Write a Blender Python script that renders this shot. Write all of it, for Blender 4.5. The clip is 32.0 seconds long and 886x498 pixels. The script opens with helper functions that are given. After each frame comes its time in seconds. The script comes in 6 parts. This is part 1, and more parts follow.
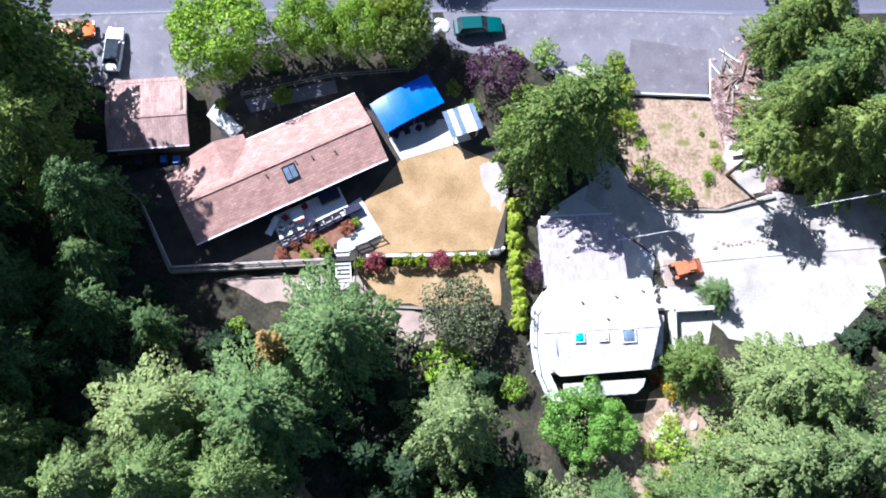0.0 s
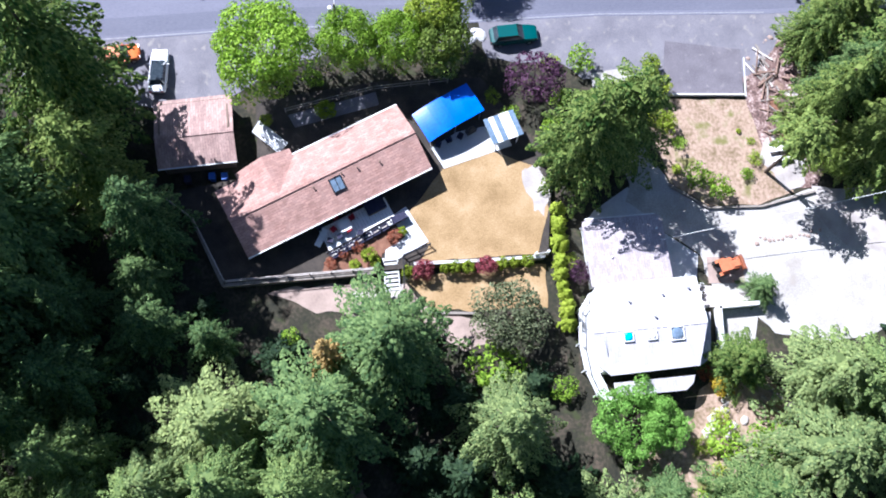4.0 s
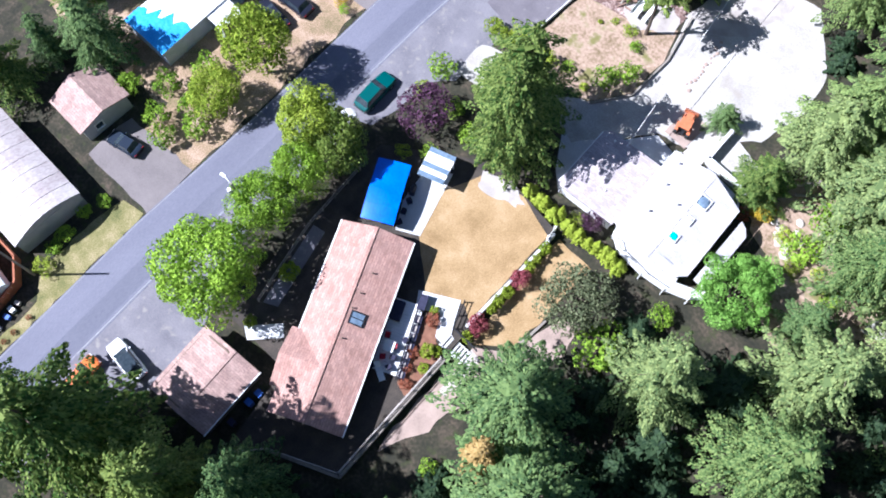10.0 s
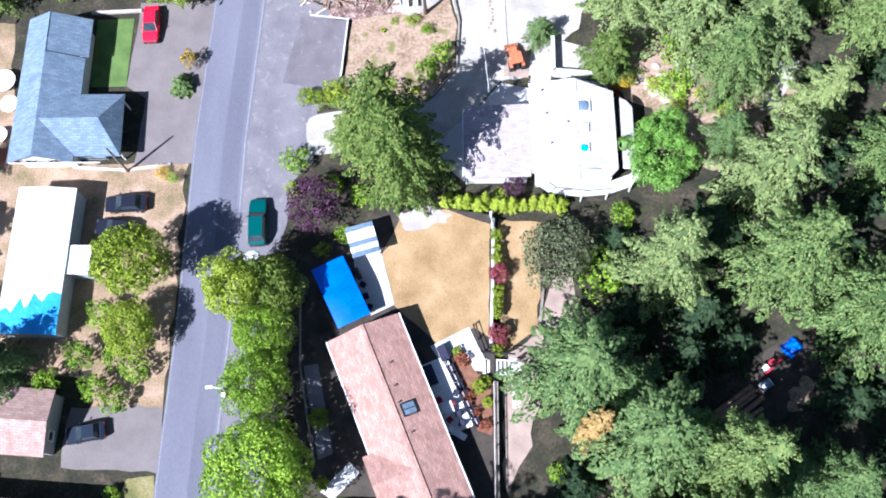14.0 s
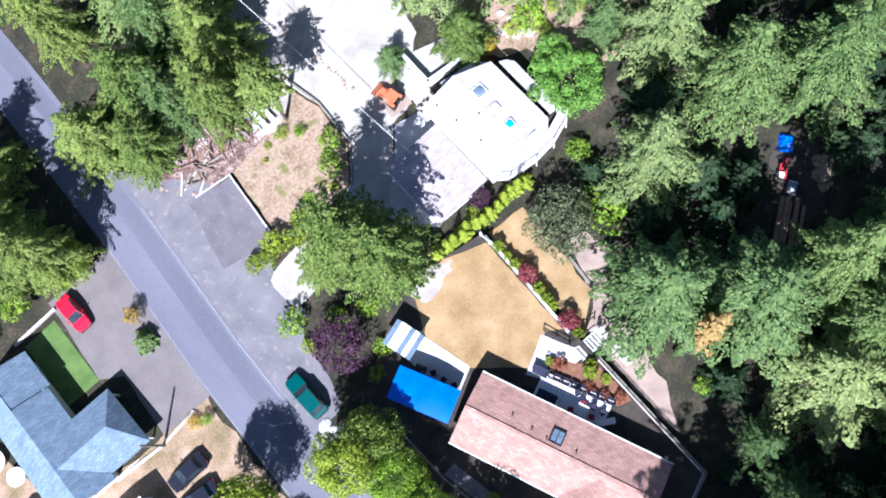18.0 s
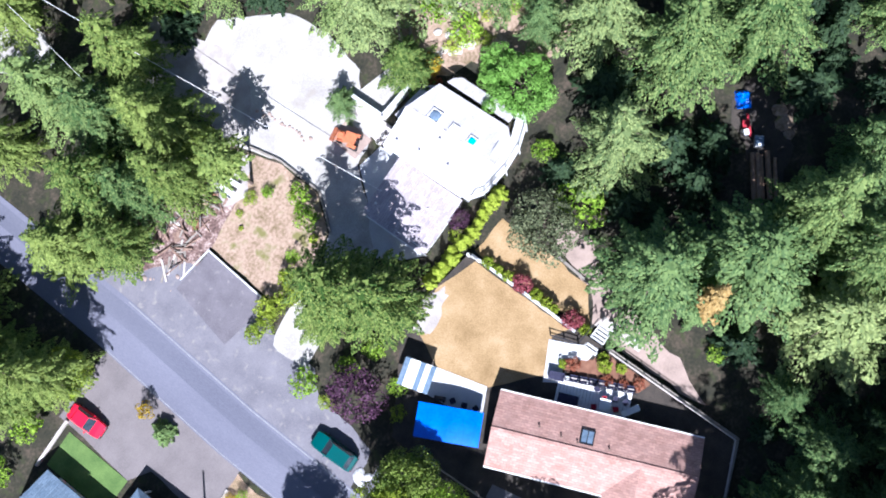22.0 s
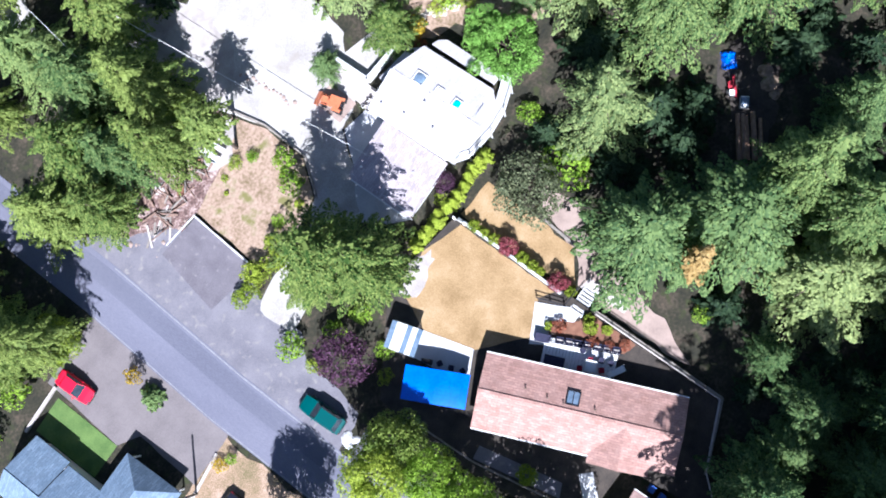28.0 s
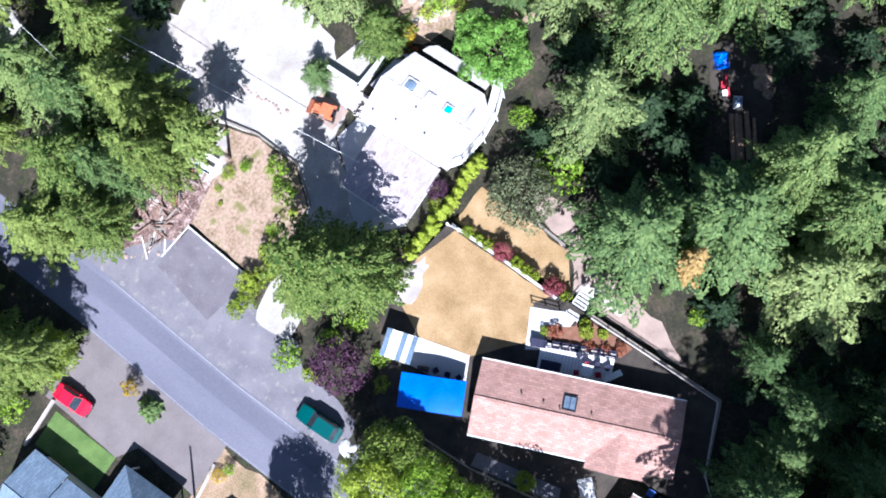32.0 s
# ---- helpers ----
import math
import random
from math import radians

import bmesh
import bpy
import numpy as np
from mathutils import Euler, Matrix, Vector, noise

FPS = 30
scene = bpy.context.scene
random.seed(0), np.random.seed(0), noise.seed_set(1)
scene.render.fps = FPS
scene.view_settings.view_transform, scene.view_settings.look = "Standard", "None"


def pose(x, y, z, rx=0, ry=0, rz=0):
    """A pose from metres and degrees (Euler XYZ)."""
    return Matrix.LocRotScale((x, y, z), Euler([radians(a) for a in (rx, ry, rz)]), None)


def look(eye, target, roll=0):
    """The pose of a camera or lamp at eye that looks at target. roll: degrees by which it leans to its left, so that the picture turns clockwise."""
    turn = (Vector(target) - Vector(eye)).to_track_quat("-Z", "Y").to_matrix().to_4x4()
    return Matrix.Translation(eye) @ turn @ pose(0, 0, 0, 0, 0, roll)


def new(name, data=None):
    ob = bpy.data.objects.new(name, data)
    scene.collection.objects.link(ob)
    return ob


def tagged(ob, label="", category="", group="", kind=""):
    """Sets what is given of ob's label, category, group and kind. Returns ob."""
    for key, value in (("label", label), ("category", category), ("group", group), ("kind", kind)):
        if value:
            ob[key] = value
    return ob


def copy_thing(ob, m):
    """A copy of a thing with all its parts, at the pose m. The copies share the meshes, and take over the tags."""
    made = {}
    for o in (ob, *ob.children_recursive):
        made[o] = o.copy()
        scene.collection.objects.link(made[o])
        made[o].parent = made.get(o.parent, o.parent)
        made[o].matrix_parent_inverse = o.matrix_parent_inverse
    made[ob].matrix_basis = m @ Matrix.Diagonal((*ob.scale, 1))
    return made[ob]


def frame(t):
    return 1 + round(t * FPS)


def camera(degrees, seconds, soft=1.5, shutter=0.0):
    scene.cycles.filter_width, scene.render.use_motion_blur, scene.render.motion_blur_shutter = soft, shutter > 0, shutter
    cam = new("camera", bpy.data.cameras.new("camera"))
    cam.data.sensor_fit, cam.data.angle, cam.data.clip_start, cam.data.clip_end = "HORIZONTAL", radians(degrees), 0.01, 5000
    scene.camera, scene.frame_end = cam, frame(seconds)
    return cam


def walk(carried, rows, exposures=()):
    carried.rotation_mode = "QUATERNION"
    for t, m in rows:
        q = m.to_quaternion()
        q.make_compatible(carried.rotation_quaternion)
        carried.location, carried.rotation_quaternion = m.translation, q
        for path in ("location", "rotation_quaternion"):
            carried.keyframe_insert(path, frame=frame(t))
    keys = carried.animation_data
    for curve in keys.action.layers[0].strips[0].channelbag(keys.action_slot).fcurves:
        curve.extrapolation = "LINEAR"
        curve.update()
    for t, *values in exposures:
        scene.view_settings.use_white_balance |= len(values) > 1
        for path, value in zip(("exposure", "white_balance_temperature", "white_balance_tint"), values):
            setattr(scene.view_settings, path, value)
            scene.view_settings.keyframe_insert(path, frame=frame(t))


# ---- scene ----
cam = camera(50.0, 32.0, soft=1.9)
# seconds, place, tilt, lean, heading
PATH = [
    (0, 21.01, -13.25, 89.68, 13.85, -4.42, 85.89),
    (0.5, 21.19, -13.80, 89.85, 14.01, -4.03, 86.21),
    (1, 21.35, -14.33, 90.04, 13.27, -3.72, 85.11),
    (1.5, 21.47, -14.83, 90.20, 13.59, -3.53, 84.80),
    (2, 21.58, -15.26, 90.39, 15.24, -3.76, 86.05),
    (2.5, 21.65, -15.65, 90.54, 14.37, -3.41, 85.15),
    (3, 21.67, -15.99, 90.63, 14.67, -3.18, 84.49),
    (3.5, 21.64, -16.27, 90.68, 15.97, -3.22, 84.47),
    (4, 21.60, -16.49, 90.68, 14.68, -3.08, 84.12),
    (4.5, 21.54, -16.67, 90.67, 14.92, -3.03, 84.30),
    (6.5, 21.42, -17.25, 90.73, 15.14, -3.24, 84.47),
    (7, 21.38, -17.47, 90.70, 15.31, -3.32, 84.91),
    (7.5, 21.35, -17.76, 90.66, 15.76, -3.36, 85.26),
    (8, 21.31, -18.14, 90.60, 15.81, -2.86, 82.84),
    (8.5, 20.78, -20.18, 90.27, 16.41, -1.32, 74.97),
    (9, 19.41, -22.84, 90.12, 17.08, 0.25, 65.41),
    (9.5, 16.75, -25.49, 90.05, 17.35, 0.22, 53.79),
    (10, 12.77, -28.18, 90.29, 17.59, 0.85, 41.45),
    (10.5, 8.29, -30.36, 90.56, 18.47, 2.21, 27.81),
    (11, 4.22, -31.26, 90.59, 17.50, 1.72, 18.07),
    (11.5, 1.42, -31.59, 91.12, 17.69, 1.34, 12.46),
    (12, -0.61, -31.47, 91.35, 17.82, 1.58, 9.03),
    (12.5, -1.96, -31.22, 91.35, 17.79, 2.73, 3.60),
    (13, -2.21, -30.83, 91.60, 17.56, 3.40, 1.58),
    (13.5, -1.46, -30.65, 92.56, 17.46, 1.82, 0.12),
    (14, -1.53, -30.34, 92.43, 16.86, 2.00, 0.14),
    (14.5, -2.41, -29.77, 92.45, 16.78, 1.82, 0.17),
    (16.5, -9.29, -23.40, 93.64, 13.76, 5.31, -27.40),
    (17, -9.45, -21.93, 94.08, 13.41, 4.49, -31.51),
    (17.5, -9.24, -20.22, 94.50, 12.59, 5.00, -36.06),
    (18, -9.09, -18.45, 95.05, 11.49, 5.93, -41.24),
    (18.5, -8.59, -17.10, 95.53, 10.53, 5.93, -45.10),
    (19, -8.02, -16.18, 95.87, 9.73, 6.01, -50.00),
    (19.5, -7.73, -15.89, 95.91, 9.40, 6.79, -52.81),
    (20, -7.43, -15.67, 95.95, 9.34, 7.15, -54.26),
    (20.5, -7.12, -15.52, 96.01, 9.20, 6.85, -54.37),
    (21, -6.84, -15.41, 96.05, 9.31, 6.88, -54.17),
    (21.5, -6.63, -15.33, 96.08, 9.16, 6.89, -54.08),
    (22, -6.50, -15.26, 96.10, 9.19, 7.11, -54.08),
    (22.5, -6.43, -15.23, 96.15, 9.29, 6.82, -53.89),
    (23, -6.43, -15.21, 96.15, 9.25, 6.78, -53.87),
    (23.5, -6.46, -15.20, 96.14, 8.44, 6.89, -53.78),
    (24, -6.49, -15.22, 96.12, 8.53, 6.91, -53.87),
    (24.5, -6.52, -15.26, 96.05, 8.30, 6.97, -53.87),
    (25, -6.52, -15.35, 96.02, 8.39, 7.13, -53.77),
    (25.5, -6.50, -15.47, 96.00, 8.17, 6.56, -53.82),
    (26, -6.48, -15.57, 95.98, 7.10, 6.83, -54.13),
    (26.5, -6.46, -15.66, 95.97, 7.08, 6.92, -54.20),
    (28.5, -6.36, -16.09, 95.98, 7.12, 6.69, -54.95),
    (29, -6.32, -16.20, 95.98, 7.16, 6.75, -55.47),
    (29.5, -6.27, -16.32, 95.98, 6.10, 6.93, -56.04),
    (30, -6.17, -16.43, 95.91, 6.37, 7.15, -55.64),
    (30.5, -5.99, -16.55, 95.81, 7.41, 7.37, -55.41),
    (31, -5.70, -16.67, 95.68, 7.45, 7.43, -55.42),
    (31.5, -5.36, -16.79, 95.54, 7.63, 7.00, -55.74),
    (32, -5.02, -16.93, 95.54, 7.06, 7.46, -55.57),
]
walk(cam, [(t, pose(x, y, z, a, b, c)) for t, x, y, z, a, b, c in PATH], [(0, 0.98, 5530, 16), (32, 0.98, 5530, 16)])

# ---- light ----
world = bpy.data.worlds.new("sky")
scene.world = world
world.use_nodes = True
wn = world.node_tree.nodes
sky = wn.new("ShaderNodeTexSky")
sky.sky_type, sky.sun_disc = "NISHITA", False
sky.ozone_density = 4.0
sky.sun_elevation, sky.sun_rotation = radians(47), radians(228)
world.node_tree.links.new(sky.outputs[0], wn["Background"].inputs[0])
wn["Background"].inputs[1].default_value = 0.05
sun = new("sun", bpy.data.lights.new("sun", "SUN"))
sun.data.energy, sun.data.angle, sun.data.color = 5.9, radians(0.5), (1.0, 0.97, 0.92)
sun.matrix_basis = look((-47.8, -43.0, 69.0), (0, 0, 0))


# ---- materials ----
def mat(name, dark, light, rough=0.85, scale=1.0, fine=12.0, bump=0.3, metal=0.0, mid=None, stretch=(1, 1, 1), leaf=False, spot=None):
    """Base colour between dark and light by noise at two scales, with relief; leaf: varied by island, and light passes through."""
    m = bpy.data.materials.new(name)
    m.use_nodes = True
    nt, nodes = m.node_tree, m.node_tree.nodes
    b = nodes["Principled BSDF"]
    b.inputs["Roughness"].default_value, b.inputs["Metallic"].default_value = rough, metal
    tc, mp = nodes.new("ShaderNodeTexCoord"), nodes.new("ShaderNodeMapping")
    mp.inputs["Scale"].default_value = stretch
    nt.links.new(tc.outputs["Object"], mp.inputs[0])
    n1, n2 = nodes.new("ShaderNodeTexNoise"), nodes.new("ShaderNodeTexNoise")
    n1.inputs["Scale"].default_value, n2.inputs["Scale"].default_value = scale, fine
    n1.inputs["Detail"].default_value, n2.inputs["Detail"].default_value = 5, 4
    for n in (n1, n2):
        nt.links.new(mp.outputs[0], n.inputs["Vector"])
    add = nodes.new("ShaderNodeMath")
    add.operation = "MULTIPLY_ADD"
    nt.links.new(n2.outputs[0], add.inputs[0])
    add.inputs[1].default_value = 0.5
    half = nodes.new("ShaderNodeMath")
    half.operation = "MULTIPLY"
    half.inputs[1].default_value = 0.62
    nt.links.new(n1.outputs[0], half.inputs[0])
    nt.links.new(half.outputs[0], add.inputs[2])
    ramp = nodes.new("ShaderNodeValToRGB")
    e = ramp.color_ramp.elements
    e[0].position, e[1].position = 0.38, 0.74
    e[0].color, e[1].color = (*dark, 1), (*light, 1)
    if mid:
        k = e.new(0.56)
        k.color = (*mid, 1)
    src = add.outputs[0]
    if leaf:
        geo, info = nodes.new("ShaderNodeNewGeometry"), nodes.new("ShaderNodeObjectInfo")
        a2, a3 = nodes.new("ShaderNodeMath"), nodes.new("ShaderNodeMath")
        a2.operation = a3.operation = "MULTIPLY_ADD"
        nt.links.new(geo.outputs["Random Per Island"], a2.inputs[0])
        a2.inputs[1].default_value, a2.inputs[2].default_value = 0.30, 0.32
        nt.links.new(info.outputs["Random"], a3.inputs[0])
        a3.inputs[1].default_value = 0.16
        nt.links.new(a2.outputs[0], a3.inputs[2])
        src = a3.outputs[0]
    nt.links.new(src, ramp.inputs[0])
    col = ramp.outputs[0]
    if spot:
        n3, mixn, r3 = nodes.new("ShaderNodeTexNoise"), nodes.new("ShaderNodeMix"), nodes.new("ShaderNodeValToRGB")
        n3.inputs["Scale"].default_value, n3.inputs["Detail"].default_value = spot[1], 3
        nt.links.new(mp.outputs[0], n3.inputs["Vector"])
        r3.color_ramp.elements[0].position, r3.color_ramp.elements[1].position = spot[2], spot[2] + 0.12
        nt.links.new(n3.outputs[0], r3.inputs[0])
        mixn.data_type = "RGBA"
        nt.links.new(r3.outputs[0], mixn.inputs[0])
        nt.links.new(col, mixn.inputs[6])
        mixn.inputs[7].default_value = (*spot[0], 1)
        col = mixn.outputs[2]
    nt.links.new(col, b.inputs["Base Color"])
    if leaf:
        tr, mx = nodes.new("ShaderNodeBsdfTranslucent"), nodes.new("ShaderNodeMixShader")
        nt.links.new(col, tr.inputs[0])
        mx.inputs[0].default_value = 0.28
        nt.links.new(b.outputs[0], mx.inputs[1])
        nt.links.new(tr.outputs[0], mx.inputs[2])
        nt.links.new(mx.outputs[0], nodes["Material Output"].inputs[0])
        b.inputs["Specular IOR Level"].default_value = 0.12
    elif bump:
        bp = nodes.new("ShaderNodeBump")
        bp.inputs["Strength"].default_value, bp.inputs["Distance"].default_value = bump, 0.05
        nt.links.new(add.outputs[0], bp.inputs["Height"])
        nt.links.new(bp.outputs[0], b.inputs["Normal"])
    return m


def roof_mat(name, dark, light, course=0.25, width=0.6):
    """Roof covering: courses of tabs (brick pattern on the slope's own axes), each tab of its own tone."""
    m = mat(name, dark, light, 0.9, 0.9, 5.0, 0.3)
    nt, nodes = m.node_tree, m.node_tree.nodes
    tc = nodes.new("ShaderNodeTexCoord")
    br = nodes.new("ShaderNodeTexBrick")
    br.inputs["Scale"].default_value = 1.0
    br.inputs["Brick Width"].default_value, br.inputs["Row Height"].default_value = width, course
    br.inputs["Mortar Size"].default_value, br.inputs["Bias"].default_value = 0.02, 0.0
    br.inputs["Color1"].default_value, br.inputs["Color2"].default_value = (0.80, 0.80, 0.80, 1), (1.14, 1.13, 1.12, 1)
    br.inputs["Mortar"].default_value = (0.70, 0.70, 0.70, 1)
    nt.links.new(tc.outputs["Object"], br.inputs["Vector"])
    b = nodes["Principled BSDF"]
    old = b.inputs["Base Color"].links[0].from_socket
    mixn = nodes.new("ShaderNodeMix")
    mixn.data_type, mixn.blend_type = "RGBA", "MULTIPLY"
    mixn.inputs[0].default_value = 1.0
    nt.links.new(old, mixn.inputs[6])
    nt.links.new(br.outputs[0], mixn.inputs[7])
    nt.links.new(mixn.outputs[2], b.inputs["Base Color"])
    return m


M = {}
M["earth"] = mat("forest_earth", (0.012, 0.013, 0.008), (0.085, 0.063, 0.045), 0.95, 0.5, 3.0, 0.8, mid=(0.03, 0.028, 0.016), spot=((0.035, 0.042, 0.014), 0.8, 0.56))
M["asphalt"] = mat("worn_asphalt", (0.115, 0.117, 0.155), (0.175, 0.176, 0.222), 0.9, 0.25, 14.0, 0.2, stretch=(1, 0.25, 1))
M["asphalt_dark"] = mat("worn_lane_asphalt", (0.095, 0.098, 0.132), (0.15, 0.152, 0.192), 0.9, 0.25, 14.0, 0.2, stretch=(1, 0.2, 1))
M["asphalt_old"] = mat("old_asphalt", (0.12, 0.115, 0.135), (0.205, 0.195, 0.215), 0.92, 0.4, 9.0, 0.25, spot=((0.235, 0.22, 0.215), 1.1, 0.585))
M["pad"] = mat("parking_pad_asphalt", (0.105, 0.095, 0.11), (0.175, 0.16, 0.178), 0.92, 0.5, 10.0, 0.25, spot=((0.22, 0.205, 0.205), 1.6, 0.62))
M["drive"] = mat("brownish_driveway_asphalt", (0.135, 0.118, 0.118), (0.205, 0.18, 0.178), 0.92, 0.4, 9.0, 0.2)
M["line"] = mat("worn_road_paint", (0.17, 0.17, 0.19), (0.28, 0.28, 0.30), 0.8, 2.0, 20.0, 0.1)
M["gravel"] = mat("pale_gravel", (0.26, 0.23, 0.21), (0.50, 0.46, 0.43), 0.95, 0.6, 16.0, 0.5)
M["pink_path"] = mat("pinkish_gravel_path", (0.24, 0.18, 0.15), (0.42, 0.32, 0.27), 0.95, 0.6, 14.0, 0.5)
M["dry_grass"] = mat("dry_lawn", (0.22, 0.14, 0.06), (0.42, 0.30, 0.17), 0.95, 0.45, 10.0, 0.4, mid=(0.33, 0.22, 0.105))
M["dry_yard"] = mat("dry_weedy_yard", (0.10, 0.10, 0.035), (0.46, 0.34, 0.26), 0.95, 0.4, 7.0, 0.5, mid=(0.29, 0.20, 0.125))
M["debris"] = mat("reddish_debris_soil", (0.035, 0.022, 0.02), (0.52, 0.41, 0.37), 0.95, 0.9, 4.0, 0.8, mid=(0.17, 0.105, 0.09))
M["sandy"] = mat("pinkish_sandy_soil", (0.15, 0.11, 0.055), (0.46, 0.35, 0.28), 0.95, 0.5, 3.0, 0.6, mid=(0.33, 0.235, 0.17), spot=((0.17, 0.155, 0.055), 0.5, 0.54))
M["verge"] = mat("dry_olive_verge_grass", (0.09, 0.10, 0.03), (0.36, 0.29, 0.17), 0.95, 0.5, 8.0, 0.5, mid=(0.20, 0.18, 0.07))
M["green_grass"] = mat("green_lawn", (0.055, 0.11, 0.025), (0.13, 0.21, 0.055), 0.95, 0.6, 12.0, 0.4)
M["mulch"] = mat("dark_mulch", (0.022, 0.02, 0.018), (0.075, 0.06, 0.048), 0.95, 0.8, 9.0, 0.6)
M["red_mulch"] = mat("red_bark_mulch", (0.12, 0.05, 0.03), (0.26, 0.13, 0.08), 0.95, 1.2, 12.0, 0.6)
M["concrete"] = mat("pale_concrete", (0.44, 0.44, 0.45), (0.62, 0.62, 0.62), 0.85, 0.4, 8.0, 0.1)
M["white_gravel"] = mat("white_crushed_rock", (0.30, 0.275, 0.255), (0.52, 0.50, 0.475), 0.9, 0.3, 7.0, 0.4, mid=(0.385, 0.365, 0.335), spot=((0.29, 0.255, 0.22), 0.22, 0.60))
M["stone"] = mat("pale_stone", (0.36, 0.32, 0.29), (0.62, 0.56, 0.52), 0.9, 1.0, 9.0, 0.5)
M["pink_roof"] = roof_mat("faded_red_shingles", (0.33, 0.185, 0.15), (0.47, 0.29, 0.245))
M["brown_roof"] = roof_mat("brown_shingles", (0.28, 0.18, 0.16), (0.46, 0.32, 0.28))
M["blue_roof"] = roof_mat("blue_grey_shingles", (0.125, 0.185, 0.26), (0.19, 0.26, 0.345))
M["grey_roof"] = roof_mat("grey_shingles", (0.16, 0.15, 0.16), (0.27, 0.25, 0.26))
M["wing_roof"] = roof_mat("bleached_shingles", (0.34, 0.295, 0.31), (0.46, 0.41, 0.425))
M["white_roof"] = mat("white_roof_membrane", (0.66, 0.66, 0.67), (0.78, 0.78, 0.78), 0.7, 0.5, 6.0, 0.05)
M["pale_roof"] = roof_mat("pale_weathered_roofing", (0.47, 0.445, 0.465), (0.55, 0.525, 0.545), 0.3, 1.0)
M["metal_roof"] = mat("weathered_metal_roof", (0.34, 0.28, 0.28), (0.62, 0.58, 0.57), 0.6, 0.35, 6.0, 0.15, stretch=(1, 0.3, 1))
M["grey_wall"] = mat("grey_siding", (0.30, 0.31, 0.33), (0.42, 0.43, 0.45), 0.8, 1.0, 10.0, 0.1)
M["white_wall"] = mat("white_siding", (0.70, 0.70, 0.69), (0.82, 0.82, 0.81), 0.7, 1.0, 8.0, 0.05)
M["blue_wall"] = mat("pale_blue_siding", (0.30, 0.36, 0.42), (0.42, 0.48, 0.54), 0.75, 1.0, 8.0, 0.05)
M["brown_wall"] = mat("brown_siding", (0.13, 0.09, 0.07), (0.22, 0.16, 0.12), 0.85, 1.0, 9.0, 0.1)
M["trim"] = mat("white_trim_paint", (0.72, 0.72, 0.71), (0.84, 0.84, 0.83), 0.6, 2.0, 12.0, 0.03)
M["dark_metal"] = mat("dark_metal", (0.025, 0.025, 0.03), (0.06, 0.06, 0.07), 0.5, 3.0, 20.0, 0.05, metal=0.6)
M["rust_wood"] = mat("red_brown_fence_stain", (0.26, 0.085, 0.04), (0.42, 0.15, 0.08), 0.85, 1.5, 14.0, 0.2)
M["grey_wood"] = mat("weathered_timber", (0.16, 0.14, 0.12), (0.34, 0.30, 0.26), 0.9, 2.0, 14.0, 0.3)
M["log"] = mat("cut_log_wood", (0.11, 0.065, 0.05), (0.34, 0.23, 0.175), 0.9, 1.5, 12.0, 0.4)
M["bark"] = mat("bark", (0.05, 0.036, 0.028), (0.15, 0.11, 0.085), 0.95, 2.0, 10.0, 0.7, stretch=(1, 1, 0.2))
M["tarp"] = mat("bright_blue_tarp", (0.002, 0.10, 0.66), (0.006, 0.16, 0.82), 0.33, 0.6, 4.0, 0.15)
M["tarp_dull"] = mat("light_blue_tarp", (0.01, 0.24, 0.66), (0.05, 0.40, 0.82), 0.5, 0.6, 5.0, 0.2)
M["orange"] = mat("orange_paint", (0.46, 0.12, 0.05), (0.62, 0.20, 0.09), 0.5, 2.0, 9.0, 0.05)
M["red_cloth"] = mat("dark_red_cushion", (0.32, 0.015, 0.03), (0.46, 0.03, 0.05), 0.9, 3.0, 20.0, 0.1)
M["dark_cloth"] = mat("dark_navy_cushion", (0.015, 0.016, 0.04), (0.04, 0.04, 0.08), 0.9, 3.0, 20.0, 0.1)
M["blue_plastic"] = mat("blue_plastic", (0.02, 0.09, 0.42), (0.05, 0.16, 0.55), 0.45, 2.0, 9.0, 0.03)
M["glass"] = mat("dark_window_glass", (0.02, 0.03, 0.04), (0.05, 0.065, 0.08), 0.06, 1.0, 4.0, 0.0)
M["sky_glass"] = mat("blue_tinted_glazing", (0.11, 0.16, 0.22), (0.2, 0.27, 0.36), 0.12, 1.0, 4.0, 0.0)
M["cyan"] = mat("turquoise_dome_glazing", (0.0, 0.42, 0.75), (0.02, 0.55, 0.85), 0.2, 1.0, 4.0, 0.0)
M["rubber"] = mat("black_rubber", (0.012, 0.012, 0.013), (0.03, 0.03, 0.03), 0.8, 5.0, 20.0, 0.1)
M["chrome"] = mat("bright_alloy", (0.55, 0.55, 0.56), (0.7, 0.7, 0.7), 0.3, 4.0, 20.0, 0.0, metal=1.0)
